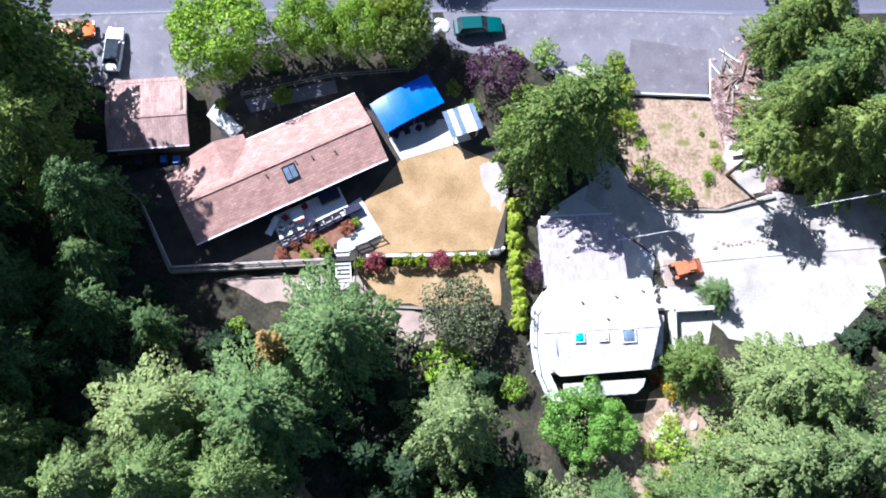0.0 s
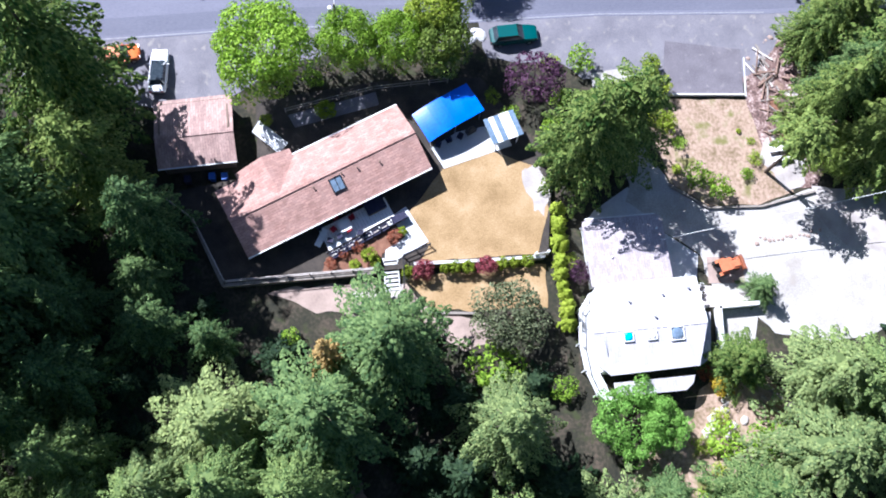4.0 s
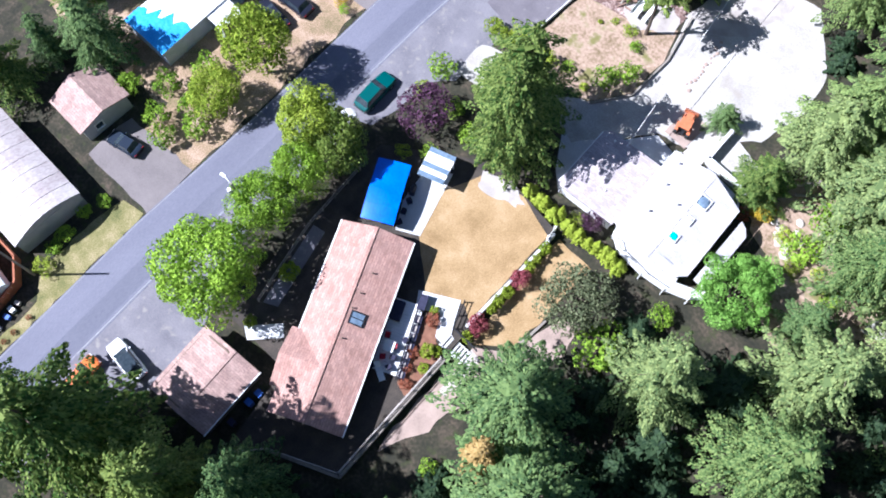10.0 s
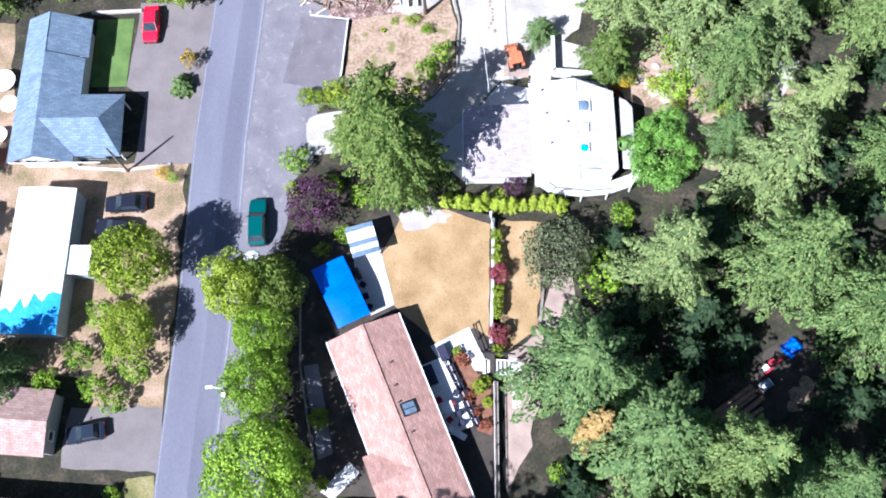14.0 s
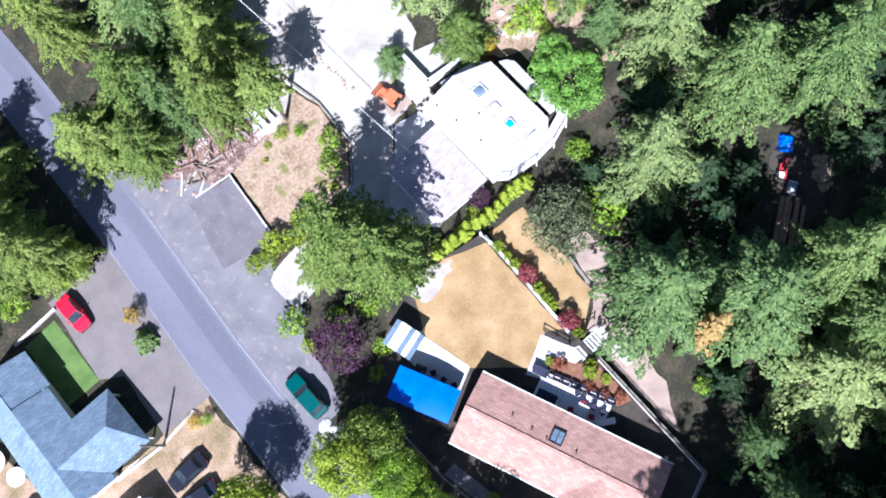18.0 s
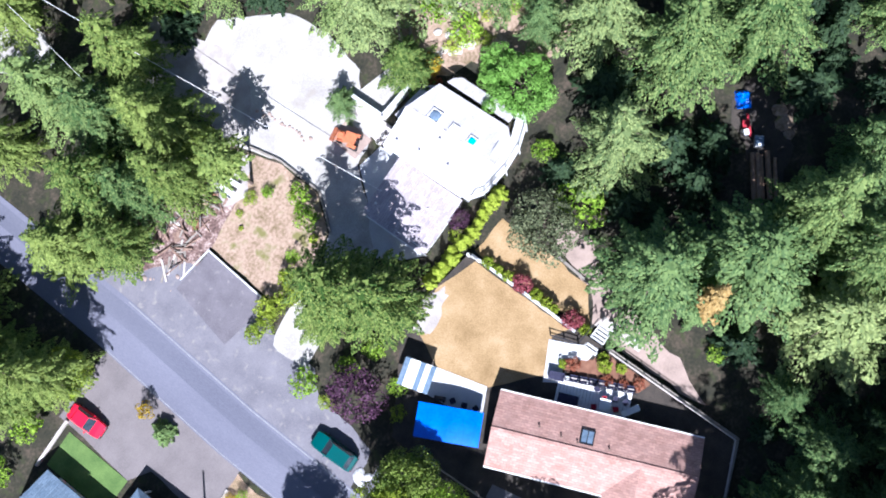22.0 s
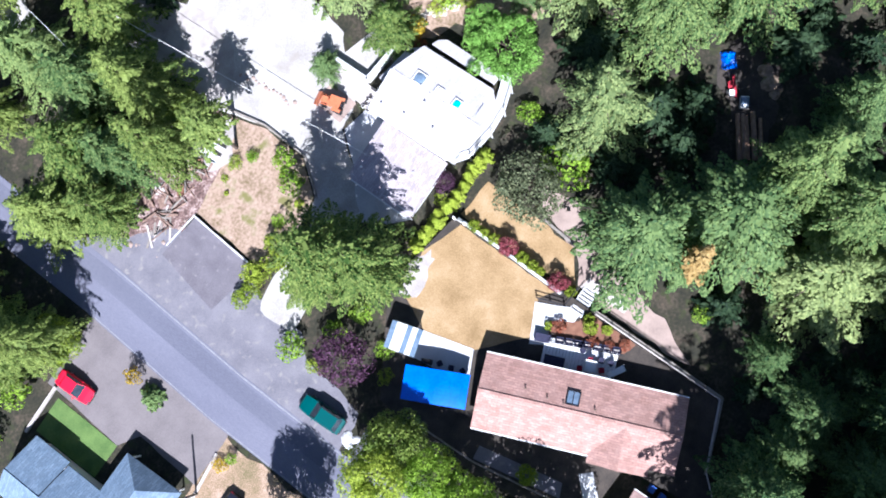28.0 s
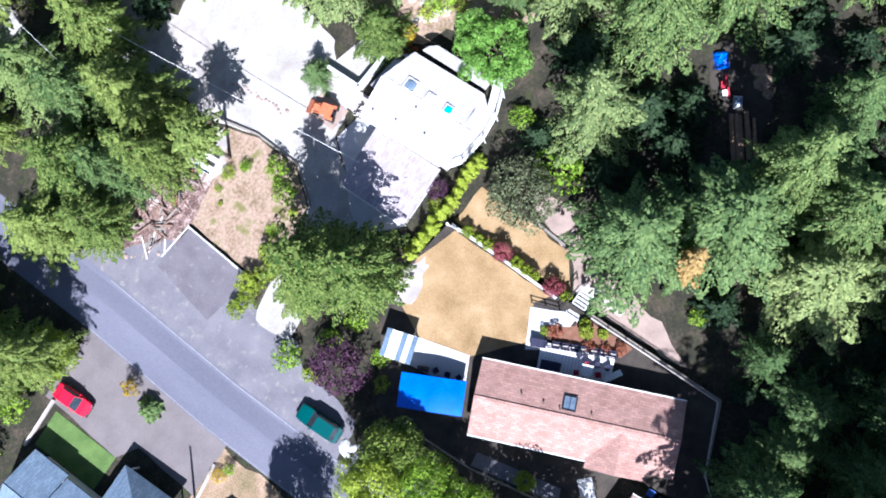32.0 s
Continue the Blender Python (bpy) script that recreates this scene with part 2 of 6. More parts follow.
# under: fir green darkened, so that the colour itself carries the wood's shade
for key, d, l in (("fir", (0.04, 0.092, 0.034), (0.225, 0.32, 0.11)), ("cedar", (0.042, 0.095, 0.02), (0.30, 0.37, 0.095)),
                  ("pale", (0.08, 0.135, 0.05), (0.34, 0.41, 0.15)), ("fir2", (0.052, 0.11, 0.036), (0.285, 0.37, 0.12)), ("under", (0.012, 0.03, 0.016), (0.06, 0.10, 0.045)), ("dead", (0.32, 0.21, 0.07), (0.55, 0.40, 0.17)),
                  ("leaf", (0.085, 0.18, 0.014), (0.35, 0.52, 0.06)), ("lime", (0.14, 0.22, 0.018), (0.47, 0.55, 0.075)),
                  ("bright", (0.085, 0.21, 0.03), (0.30, 0.53, 0.11)), ("plum", (0.03, 0.012, 0.03), (0.15, 0.07, 0.125)),
                  ("olive", (0.075, 0.13, 0.02), (0.30, 0.38, 0.08)), ("grey", (0.07, 0.09, 0.045), (0.27, 0.30, 0.16)),
                  ("hedge", (0.17, 0.25, 0.015), (0.44, 0.52, 0.07)), ("pink", (0.24, 0.05, 0.07), (0.48, 0.15, 0.17)),
                  ("gold", (0.36, 0.24, 0.02), (0.62, 0.46, 0.05)), ("rust", (0.18, 0.05, 0.03), (0.38, 0.14, 0.08))):
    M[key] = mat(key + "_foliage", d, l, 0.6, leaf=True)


def paint(name, c, rough=0.3):
    return mat(name, tuple(v * 0.92 for v in c), tuple(min(1, v * 1.06) for v in c), rough, 1.5, 8.0, 0.0)


M["bare_log"] = mat("peeled_log_wood", (0.22, 0.13, 0.08), (0.46, 0.30, 0.2), 0.85, 2.0, 14.0, 0.3)

# ---- mesh helpers ----
class Mesh:
    """Vertices and faces of one part, gathered piece by piece."""

    def __init__(self):
        self.v, self.f = [], []

    def add(self, verts, faces):
        o = len(self.v)
        self.v += [tuple(p) for p in verts]
        self.f += [tuple(i + o for i in q) for q in faces]
        return self

    def prism(self, pts, z0, z1):
        n = len(pts)
        zs = z1 if isinstance(z1, (list, tuple)) else [z1] * n
        zb = z0 if isinstance(z0, (list, tuple)) else [z0] * n
        v = [(p[0], p[1], b) for p, b in zip(pts, zb)] + [(p[0], p[1], t) for p, t in zip(pts, zs)]
        area = sum(pts[i][0] * pts[(i + 1) % n][1] - pts[(i + 1) % n][0] * pts[i][1] for i in range(n))
        fs = [tuple(range(n))[::-1], tuple(range(n, 2 * n))] + [(i, (i + 1) % n, n + (i + 1) % n, n + i) for i in range(n)]
        return self.add(v, fs if area > 0 else [q[::-1] for q in fs])

    def box(self, cx, cy, cz, sx, sy, sz, turn=0.0):
        c, s = math.cos(radians(turn)), math.sin(radians(turn))
        pts = [(cx + c * a * sx / 2 - s * b * sy / 2, cy + s * a * sx / 2 + c * b * sy / 2) for a, b in ((-1, -1), (1, -1), (1, 1), (-1, 1))]
        return self.prism(pts, cz - sz / 2, cz + sz / 2)

    def tube(self, path, radii, n=8):
        path = [Vector(p) for p in path]
        rings = []
        for i, p in enumerate(path):
            d = (path[min(i + 1, len(path) - 1)] - path[max(i - 1, 0)]).normalized()
            a = d.orthogonal().normalized()
            b = d.cross(a)
            r = radii[i] if isinstance(radii, (list, tuple)) else radii
            rings.append([p + r * (math.cos(k * 6.28318 / n) * a + math.sin(k * 6.28318 / n) * b) for k in range(n)])
        v = [q for ring in rings for q in ring]
        f = [(i * n + k, i * n + (k + 1) % n, (i + 1) * n + (k + 1) % n, (i + 1) * n + k) for i in range(len(path) - 1) for k in range(n)]
        f += [tuple(range(n))[::-1], tuple(range((len(path) - 1) * n, len(path) * n))]
        return self.add(v, f)

    def dome(self, cx, cy, cz, rx, ry, rz, n=12, rows=5):
        v, f = [], []
        for j in range(rows + 1):
            a = j / rows * math.pi / 2
            for k in range(n):
                v.append((cx + rx * math.cos(a) * math.cos(k * 6.28318 / n), cy + ry * math.cos(a) * math.sin(k * 6.28318 / n), cz + rz * math.sin(a)))
        for j in range(rows):
            for k in range(n):
                f.append((j * n + k, j * n + (k + 1) % n, (j + 1) * n + (k + 1) % n, (j + 1) * n + k))
        return self.add(v, f)

    def data(self, name, material):
        me = bpy.data.meshes.new(name)
        me.from_pydata(self.v, [], self.f)
        me.materials.append(material)
        me.update()
        return me


def part(name, mesh, material, parent=None, label="", at=None):
    ob = new(name, mesh if isinstance(mesh, bpy.types.Mesh) else mesh.data(name, material))
    ob.parent = parent
    if at is not None:
        ob.matrix_basis = at
    return tagged(ob, label)


def thing(name, label, category, at, group=""):
    ob = new(name)
    ob.matrix_basis = at
    return tagged(ob, label, category, group)


def sheet(name, pts, top, material, label, depth=0.15, category=""):
    """A laid surface: a slab with its outline in plan."""
    ob = part(name, Mesh().prism(pts, top - depth, top), material)
    return tagged(ob, label, category or name.split("_")[-1], kind="structure")


def wobble(pts, step=1.2, amount=0.25, seed=1):
    """The outline with an uneven edge."""
    rnd, out = random.Random(seed), []
    for i, p in enumerate(pts):
        q = pts[(i + 1) % len(pts)]
        n = max(1, int(math.dist(p, q) / step))
        for k in range(n):
            t = k / n
            out.append((p[0] + (q[0] - p[0]) * t + rnd.uniform(-amount, amount), p[1] + (q[1] - p[1]) * t + rnd.uniform(-amount, amount)))
    return out

# ---- ground ----
g = Mesh()
edge = [-2500, -900, -400, -200] + [-120 + 240 * i / 48 for i in range(49)] + [200, 400, 900, 2500]
for x in edge:
    for y in edge:
        g.v.append((x, y, 0.0))
w = len(edge)
g.f = [(i * w + j, (i + 1) * w + j, (i + 1) * w + j + 1, i * w + j + 1) for i in range(w - 1) for j in range(w - 1)]
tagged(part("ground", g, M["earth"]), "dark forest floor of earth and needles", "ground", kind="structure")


def strip(centre, left, right):
    """An outline along a line in plan, left and right of it by the widths."""
    a, b = [], []
    for i, p in enumerate(centre):
        d = Vector(centre[min(i + 1, len(centre) - 1)]) - Vector(centre[max(i - 1, 0)])
        nx, ny = -d.y / d.length, d.x / d.length
        a.append((p[0] + nx * left, p[1] + ny * left))
        b.append((p[0] - nx * right, p[1] - ny * right))
    return a + b[::-1]


ROAD = [(-30.5, -400), (-30.0, -90), (-29.4, -50), (-29.5, -26), (-28.8, -10), (-28.5, 10), (-27.4, 28), (-27.0, 50), (-27.5, 90), (-30, 400)]
sheet("road", strip(ROAD, 2.85, 2.85), 0.05, M["asphalt"], "worn grey asphalt road with faded edge lines", 0.2)
sheet("road_wear", strip(ROAD, -0.35, 2.3), 0.053, M["asphalt_dark"], "darker worn band in one lane of the road", 0.02, "road")
sheet("road_line", strip([(p[0] + 2.65, p[1]) for p in ROAD[2:7]], 0.07, 0.07), 0.056, M["line"], "faded white edge line on the road", 0.02, "road line")
sheet("road_line", strip([(p[0] - 2.7, p[1]) for p in ROAD[2:7]], 0.05, 0.05), 0.056, M["line"], "faded white edge line on the road", 0.02, "road line")
sheet("shoulder_east", wobble([(-26, -3), (-21.5, -2.5), (-20.6, 5), (-18.6, 7.4), (-18.4, 13), (-16.4, 15.2), (-17.5, 25), (-21.5, 29), (-24.8, 34), (-26, 20)], 1.4, 0.2, 3), 0.035, M["asphalt_old"], "cracked old asphalt and gravel shoulder beside the road")
sheet("shoulder_south", wobble([(-27, -52), (-22, -50), (-19.0, -37), (-19.4, -29), (-22, -25), (-24, -16), (-22.6, -4), (-26.4, -4), (-27, -30)], 1.4, 0.2, 4), 0.035, M["asphalt_old"], "grey asphalt parking strip beside the road")
sheet("parking_pad", [(-22.2, 16.6), (-15.9, 15.4), (-15.2, 24.0), (-20.6, 24.6)], 0.07, M["pad"], "grey asphalt parking pad with a low kerb wall")
sheet("driveway_west", wobble([(-30.6, 7.4), (-29.6, 26.8), (-38.6, 26.6), (-39.2, 16.4), (-37, 15), (-37.6, 7.2)], 1.5, 0.1, 5), 0.04, M["drive"], "grey paved driveway of the blue-grey house")
sheet("yard_west", wobble([(-32.2, -24), (-31.9, 7.6), (-38, 7.4), (-50, 8), (-53, 24), (-70, 26), (-70, -14), (-52, -15.5), (-40, -14.5), (-38, -24)], 1.6, 0.35, 6), 0.02, M["dry_yard"], "dry weedy yard with bare pale patches")
sheet("driveway_gravel", wobble([(-32.0, -24.5), (-32.0, -18.2), (-41.4, -18.2), (-41.7, -24)], 1.3, 0.2, 7), 0.035, M["drive"], "grey gravel driveway beside the brown cabin")
sheet("verge_west", wobble([(-32.4, -60), (-32.3, -25), (-35.0, -25), (-36.0, -30), (-35.6, -36), (-33.6, -38), (-33.4, -60)], 1.2, 0.25, 8), 0.022, M["verge"], "dry olive grass verge along the road")
sheet("lawn_west", [(-43.3, 24.6), (-39.2, 24.7), (-39.3, 16.4), (-43.3, 16.4)], 0.05, M["green_grass"], "small green lawn beside the blue-grey house")
sheet("dry_lot", wobble([(-15.6, 15.3), (-14.9, 24.2), (-9.8, 24.8), (-4.4, 27.4), (-3.4, 23.4), (-3.7, 18.2), (-6.4, 14.6), (-12.6, 13.6)], 1.2, 0.1, 9), 0.03, M["sandy"], "dry weedy lot with bare sandy soil")
sheet("clearing_north", wobble([(-22, 24.5), (-16, 24.2), (-6.5, 24.6), (-4.6, 29.5), (-8, 33), (-18, 34), (-22, 29)], 1.2, 0.4, 10), 0.025, M["debris"], "bare stony clearing with scattered debris")
sheet("driveway_concrete", wobble([(-19.3, 12.4), (-19.2, 8.2), (-16.5, 8.2), (-12, 8.6), (-6.8, 10.4), (-4.9, 9.8), (-1.9, 12.6), (1.2, 16.4), (3.2, 16.6), (6.6, 17.6), (6.9, 20.2), (9.8, 22.6),
      (11.2, 28), (10.8, 33), (8.0, 36.6), (5.6, 39.5), (1.0, 38.8), (-2.6, 36.0), (-4.3, 31.8), (-4.6, 29.0), (-3.2, 23.8), (-3.4, 18.2), (-5.6, 15), (-10, 12.6), (-16, 13.2)], 0.9, 0.14, 22), 0.06, M["white_gravel"], "broad sunlit driveway of pale concrete and crushed rock")
sheet("drive_edge", wobble([(-4.6, 29.6), (-4.0, 33), (-5.0, 45), (2.5, 46), (3.0, 36), (1.0, 30.5), (-2.4, 29)], 1.2, 0.4, 31), 0.064, M["gravel"], "shaded pale gravel beside the driveway", 0.1, "ground")
sheet("apron", [(-6.4, 10.2), (-4.2, 6.4), (-2.35, 4.6), (-2.3, 12.2), (4.6, 12.6), (5.0, 15.4), (1.3, 16.2), (-1.8, 12.5)], 0.05, M["concrete"], "concrete apron before the garage wing", 0.15, "driveway")
sheet("trailer_stand", wobble([(-5.2, 28.6), (-4.8, 26.6), (-8.6, 24.2), (-11.3, 26.4), (-10.6, 28.4), (-8.0, 29.3)], 0.6, 0.3, 34), 0.045, M["gravel"], "pale stony ground under the white trailer", 0.15, "ground")
sheet("path_lower", wobble([(0.9, -23.8), (1.5, -13.2), (4.4, -11.0), (6.2, -5.6), (8.2, -4.2), (8.6, -8), (5.6, -12.4), (3.6, -21.8), (1.6, -26.5)], 1.1, 0.3, 11), 0.03, M["pink_path"], "pinkish gravel path below the garden wall")
sheet("lawn_lower", wobble([(0.9, 0.8), (5.2, 0.4), (5.0, -6.0), (4.4, -10.8), (1.4, -12.9), (0.9, -12.6)], 1.0, 0.15, 12), 0.05, M["dry_grass"], "strip of dry golden lawn below the retaining wall")
sheet("garden_east", wobble([(12.8, 15.2), (17, 13.4), (19.5, 7.4), (22.5, 5.6), (27.4, 5.8), (28.5, 11), (33, 15), (33, 19), (27, 21.5), (21, 23), (15.5, 22), (12.5, 20)], 1.1, 0.5, 13), 0.025, M["sandy"], "rocky dry slope garden beside the white house")
sheet("bare_slope", wobble([(20.4, 17.2), (26.5, 16.6), (27.6, 20.0), (21.5, 20.6)], 1.0, 0.4, 35), 0.04, M["debris"], "bare reddish soil on the slope", 0.1, "ground")
sheet("pale_track", wobble([(28.6, 12.4), (30.6, 12.6), (33.0, 18.0), (31.0, 18.6)], 1.0, 0.3, 36), 0.04, M["white_gravel"], "short pale track into the woods", 0.1, "ground")
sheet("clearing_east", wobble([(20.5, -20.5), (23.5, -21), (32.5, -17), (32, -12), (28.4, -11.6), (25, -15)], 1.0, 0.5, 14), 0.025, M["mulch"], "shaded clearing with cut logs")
# the raised garden terrace on which the house stands
UP = 0.8
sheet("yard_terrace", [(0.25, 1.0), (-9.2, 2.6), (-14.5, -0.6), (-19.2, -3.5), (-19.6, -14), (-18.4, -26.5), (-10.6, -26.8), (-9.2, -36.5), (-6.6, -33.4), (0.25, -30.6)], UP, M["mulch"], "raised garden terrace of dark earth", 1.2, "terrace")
sheet("side_walk", [(-18.4, -14.4), (-17.0, -14.2), (-15.2, -22.8), (-16.6, -23.4)], UP + 0.05, M["asphalt_old"], "grey walk between the house and the hedge", 0.1, "path")
sheet("lawn", wobble([(-0.1, 0.1), (-4.6, 1.6), (-9.0, 1.2), (-11.0, -3.2), (-9.7, -8.4), (-8.2, -9.6), (-5.4, -12.2), (-1.7, -10.7), (-0.3, -11.6)], 1.0, 0.08, 15), UP + 0.05, M["dry_grass"], "dry golden lawn on the garden terrace")
sheet("bare_patch", wobble([(-9.0, -0.3), (-7.2, -0.2), (-5.2, 0.5), (-5.0, 1.1), (-7.0, 1.2), (-8.9, 0.8)], 0.5, 0.2, 33), UP + 0.062, M["gravel"], "pale bare stony patch at the lawn edge", 0.1, "ground")
sheet("sand_patch", wobble([(-9.4, 1.2), (-8.6, -0.6), (-4.6, 0.1), (-3.9, 1.2), (-6.5, 2.0)], 0.6, 0.3, 16), UP + 0.065, M["gravel"], "bare pale patch at the lawn's edge", 0.05)
sheet("patio", [(-14.0, -2.0), (-11.5, -1.2), (-9.6, -8.3), (-11.9, -9.4), (-13.4, -6.6)], UP + 0.08, M["concrete"], "pale concrete patio beside the lawn")
sheet("walkway", [(-6.0, -12.5), (-2.2, -10.6), (-1.3, -12.6), (-0.7, -13.7), (-0.7, -15.0), (-1.7, -14.9), (-2.9, -12.8), (-5.0, -14.1)], UP + 0.10, M["concrete"], "pale concrete garden walk by the terrace")
sheet("flower_bed", wobble([(-3.9, -13.6), (-2.4, -13.0), (-1.4, -15.2), (-0.1, -15.4), (-0.1, -21.2), (-1.5, -20.6)], 0.8, 0.12, 17), UP + 0.06, M["red_mulch"], "flower bed of red bark mulch")
sheet("entrance_walk", [(-16.3, -26.3), (-15.1, -27.1), (-12.6, -24.6), (-13.6, -23.6)], UP + 0.06, M["concrete"], "pale entrance walk to the house door")
sheet("lower_walk", [(1.6, -13.4), (2.9, -13.7), (3.0, -16.4), (2.6, -18.6), (1.9, -18.4), (1.9, -16)], 0.06, M["stone"], "pale concrete walk below the steps")


# ---- trees ----
def quad(v, f, c, u, w2):
    """A small leaf clump: a bent four-sided blade at c, along u, as wide as w2."""
    o = len(v)
    v += [c - u * 0.5, c + w2, c + u * 0.6, c - w2]
    f.append((o, o + 1, o + 2, o + 3))


def conifer_crown(seed, height, radius, layers=12, blunt=0.8, droop=0.3, size=0.5, low=0.08):
    """Whorls of branches: each carries a domed plume of small sprays that widens and then tapers, with gaps between plumes."""
    rnd = np.random.default_rng(seed)
    v, f = [], []
    for i in range(layers):
        h = low + (0.98 - low) * (i + 0.5) / layers
        reach = radius * ((1 - h) / (1 - low)) ** blunt + 0.03 * radius
        count = int(5 + 6 * (1 - h))
        for k in range(7):
            a = rnd.uniform(0, 6.283)
            u = Vector((math.cos(a), math.sin(a), rnd.uniform(-0.3, 0.2))) * min(1.4, reach * 0.5)
            quad(v, f, u * rnd.uniform(0.5, 0.9) + Vector((0, 0, height * (h - 0.02))), u, Vector((-u.y, u.x, 0)) * 0.45)
        for k in range(count):
            a = (k + rnd.uniform(-0.4, 0.4)) * 6.28318 / count + i * 1.9
            length = reach * rnd.uniform(0.55, 1.25)
            out = Vector((math.cos(a), math.sin(a), 0))
            side = Vector((-out.y, out.x, 0))
            z0 = height * h + rnd.uniform(-0.03, 0.03) * height
            blades = int(max(9, 5.2 * length / size * (0.6 + 0.34 * length / (2.2 * size))))
            blades = min(blades, 210)
            wide = 0.23 * length + 0.25 * size
            for q in range(blades):
                t = 0.12 + 0.92 * rnd.uniform(0, 1) ** 0.8
                lat = rnd.uniform(-1, 1)
                span = wide * math.sin(math.pi * min(0.97, 0.14 + 0.80 * t))
                dome = 0.5 * span * (1 - lat * lat) * 1.3
                c = out * (length * t - 0.22 * abs(lat) * span) + side * (lat * span)
                c.z = z0 - droop * length * t * t + 0.14 * length * t + dome * rnd.uniform(0.35, 1.0)
                nrm = (Vector((0, 0, 0.75)) + side * (lat * 0.9) + out * (1.1 * t - 0.35) + Vector(rnd.normal(size=3)) * 0.3).normalized()
                u = out + side * (lat * 0.9 + rnd.uniform(-0.4, 0.4))
                u = (u - nrm * u.dot(nrm)).normalized()
                quad(v, f, c, u * size * rnd.uniform(0.75, 1.3), nrm.cross(u) * size * rnd.uniform(0.26, 0.4))
    m = Mesh()
    m.v, m.f = [tuple(p) for p in v], f
    return m


def broad_crown(seed, height, radius, lobes=15, blades=230, base=0.28, size=0.25, flat=0.8, spread=(0.56, 0.78), lump=(0.24, 0.44)):
    rnd = np.random.default_rng(seed)
    v, f = [], []
    mid = Vector((0, 0, height * (base + (1 - base) * 0.45)))
    half = height * (1 - base) * 0.55
    spots = [(mid + Vector((0, 0, half * 0.2)), 0.58)]
    for k in range(lobes):
        a, e = k * 2.39996, math.asin(min(0.95, -0.35 + 1.25 * (k + 0.5) / lobes))
        d = Vector((math.cos(a) * math.cos(e), math.sin(a) * math.cos(e), math.sin(e)))
        out = rnd.uniform(*spread)
        spots.append((mid + Vector((d.x * radius * out, d.y * radius * out, d.z * half * out)), rnd.uniform(*lump)))
    for c, r in spots:
        for _ in range(blades):
            d = Vector(rnd.normal(size=3)).normalized()
            if d.z < -0.5:
                continue
            rr = rnd.uniform(0.72, 1.08)
            p = c + Vector((d.x * radius * r * rr, d.y * radius * r * rr, d.z * half * r * rr * flat * 1.25))
            nrm = (d + Vector(rnd.normal(size=3)) * 0.45).normalized()
            u = nrm.orthogonal().normalized()
            u = (Matrix.Rotation(rnd.uniform(0, 6.28), 3, nrm) @ u) * size * rnd.uniform(0.7, 1.4)
            quad(v, f, p, u, nrm.cross(u.normalized()) * size * rnd.uniform(0.3, 0.45))
    m = Mesh()
    m.v, m.f = [tuple(p) for p in v], f
    return m


def trunk_mesh(height, r, limbs, reach, start, seed):
    rnd = random.Random(seed)
    m = Mesh()
    lean = (rnd.uniform(-0.15, 0.15), rnd.uniform(-0.15, 0.15))
    m.tube([(lean[0] * t * t, lean[1] * t * t, height * t - (0.3 if t == 0 else 0)) for t in (0, 0.1, 0.35, 0.65, 1)], [r * 1.35, r, r * 0.8, r * 0.5, r * 0.08])
    for k in range(limbs):
        a, h = k * 2.4 + rnd.uniform(-0.3, 0.3), height * (start + (0.85 - start) * (k + 0.5) / limbs)
        l = reach * rnd.uniform(0.6, 0.9) * (1 - 0.5 * k / limbs)
        rise = 0.5 * l if limbs < 9 else -0.06 * l
        m.tube([(0, 0, h), (math.cos(a) * l * 0.5, math.sin(a) * l * 0.5, h + rise * 0.6), (math.cos(a) * l, math.sin(a) * l, h + rise)], [r * 0.3, r * 0.18, r * 0.05], 5)
    return m


KINDS = {}


def kind_of_tree(key, name, label, crown, material, height, radius, r, limbs, start):
    ob = thing(name, label, "tree" if "tree" in name else "shrub", pose(0, 0, 0))
    part("trunk", trunk_mesh(height * 0.94, r, limbs, radius * 0.75, start, len(KINDS)), M["bark"], ob)
    part("crown", crown, M[material], ob)
    KINDS.setdefault(key, []).append([ob, height, radius, False])


for s in range(4):
    kind_of_tree("con", "conifer_tree", "tall dark green conifer with drooping feathery branches", conifer_crown(10 + s, 16, 5.2, 13, 0.6, 0.3, 0.29), "fir", 16, 5.2, 0.3, 12, 0.12)
for s in range(3):
    kind_of_tree("con2", "cedar_tree", "broad green cedar with layered sprays of foliage", conifer_crown(30 + s, 14, 5.2, 13, 0.6, 0.26, 0.28), "cedar", 14, 5.2, 0.3, 12, 0.12)
for s in range(2):
    kind_of_tree("con3", "conifer_tree", "light green conifer with feathery sunlit branches", conifer_crown(20 + s, 15, 5.2, 13, 0.58, 0.28, 0.28), "fir2", 15, 5.2, 0.3, 12, 0.12)
for s in range(2):
    kind_of_tree("cedarb", "cedar_tree", "broad round-topped green cedar with dense sprays", conifer_crown(35 + s, 14, 5.4, 13, 0.42, 0.24, 0.29), "cedar", 14, 5.4, 0.34, 12, 0.12)
kind_of_tree("slender", "conifer_tree", "slender tree with a bare trunk and a high green crown", conifer_crown(47, 13.4, 2.5, 8, 0.45, 0.25, 0.27, 0.64), "cedar", 13.4, 2.5, 0.16, 5, 0.66)
# young conifers whose near-black green is painted shade
kind_of_tree("young", "young_conifer_tree", "small young conifer with the wood's shade put into its dark foliage colour", conifer_crown(45, 4, 2.0, 7, 0.7, 0.25, 0.42), "under", 4, 2.0, 0.07, 9, 0.1)
kind_of_tree("pale", "conifer_tree", "pale grey-green conifer with long airy branches", conifer_crown(41, 15, 5, 12, 0.6, 0.22, 0.28), "pale", 15, 5, 0.28, 12, 0.15)
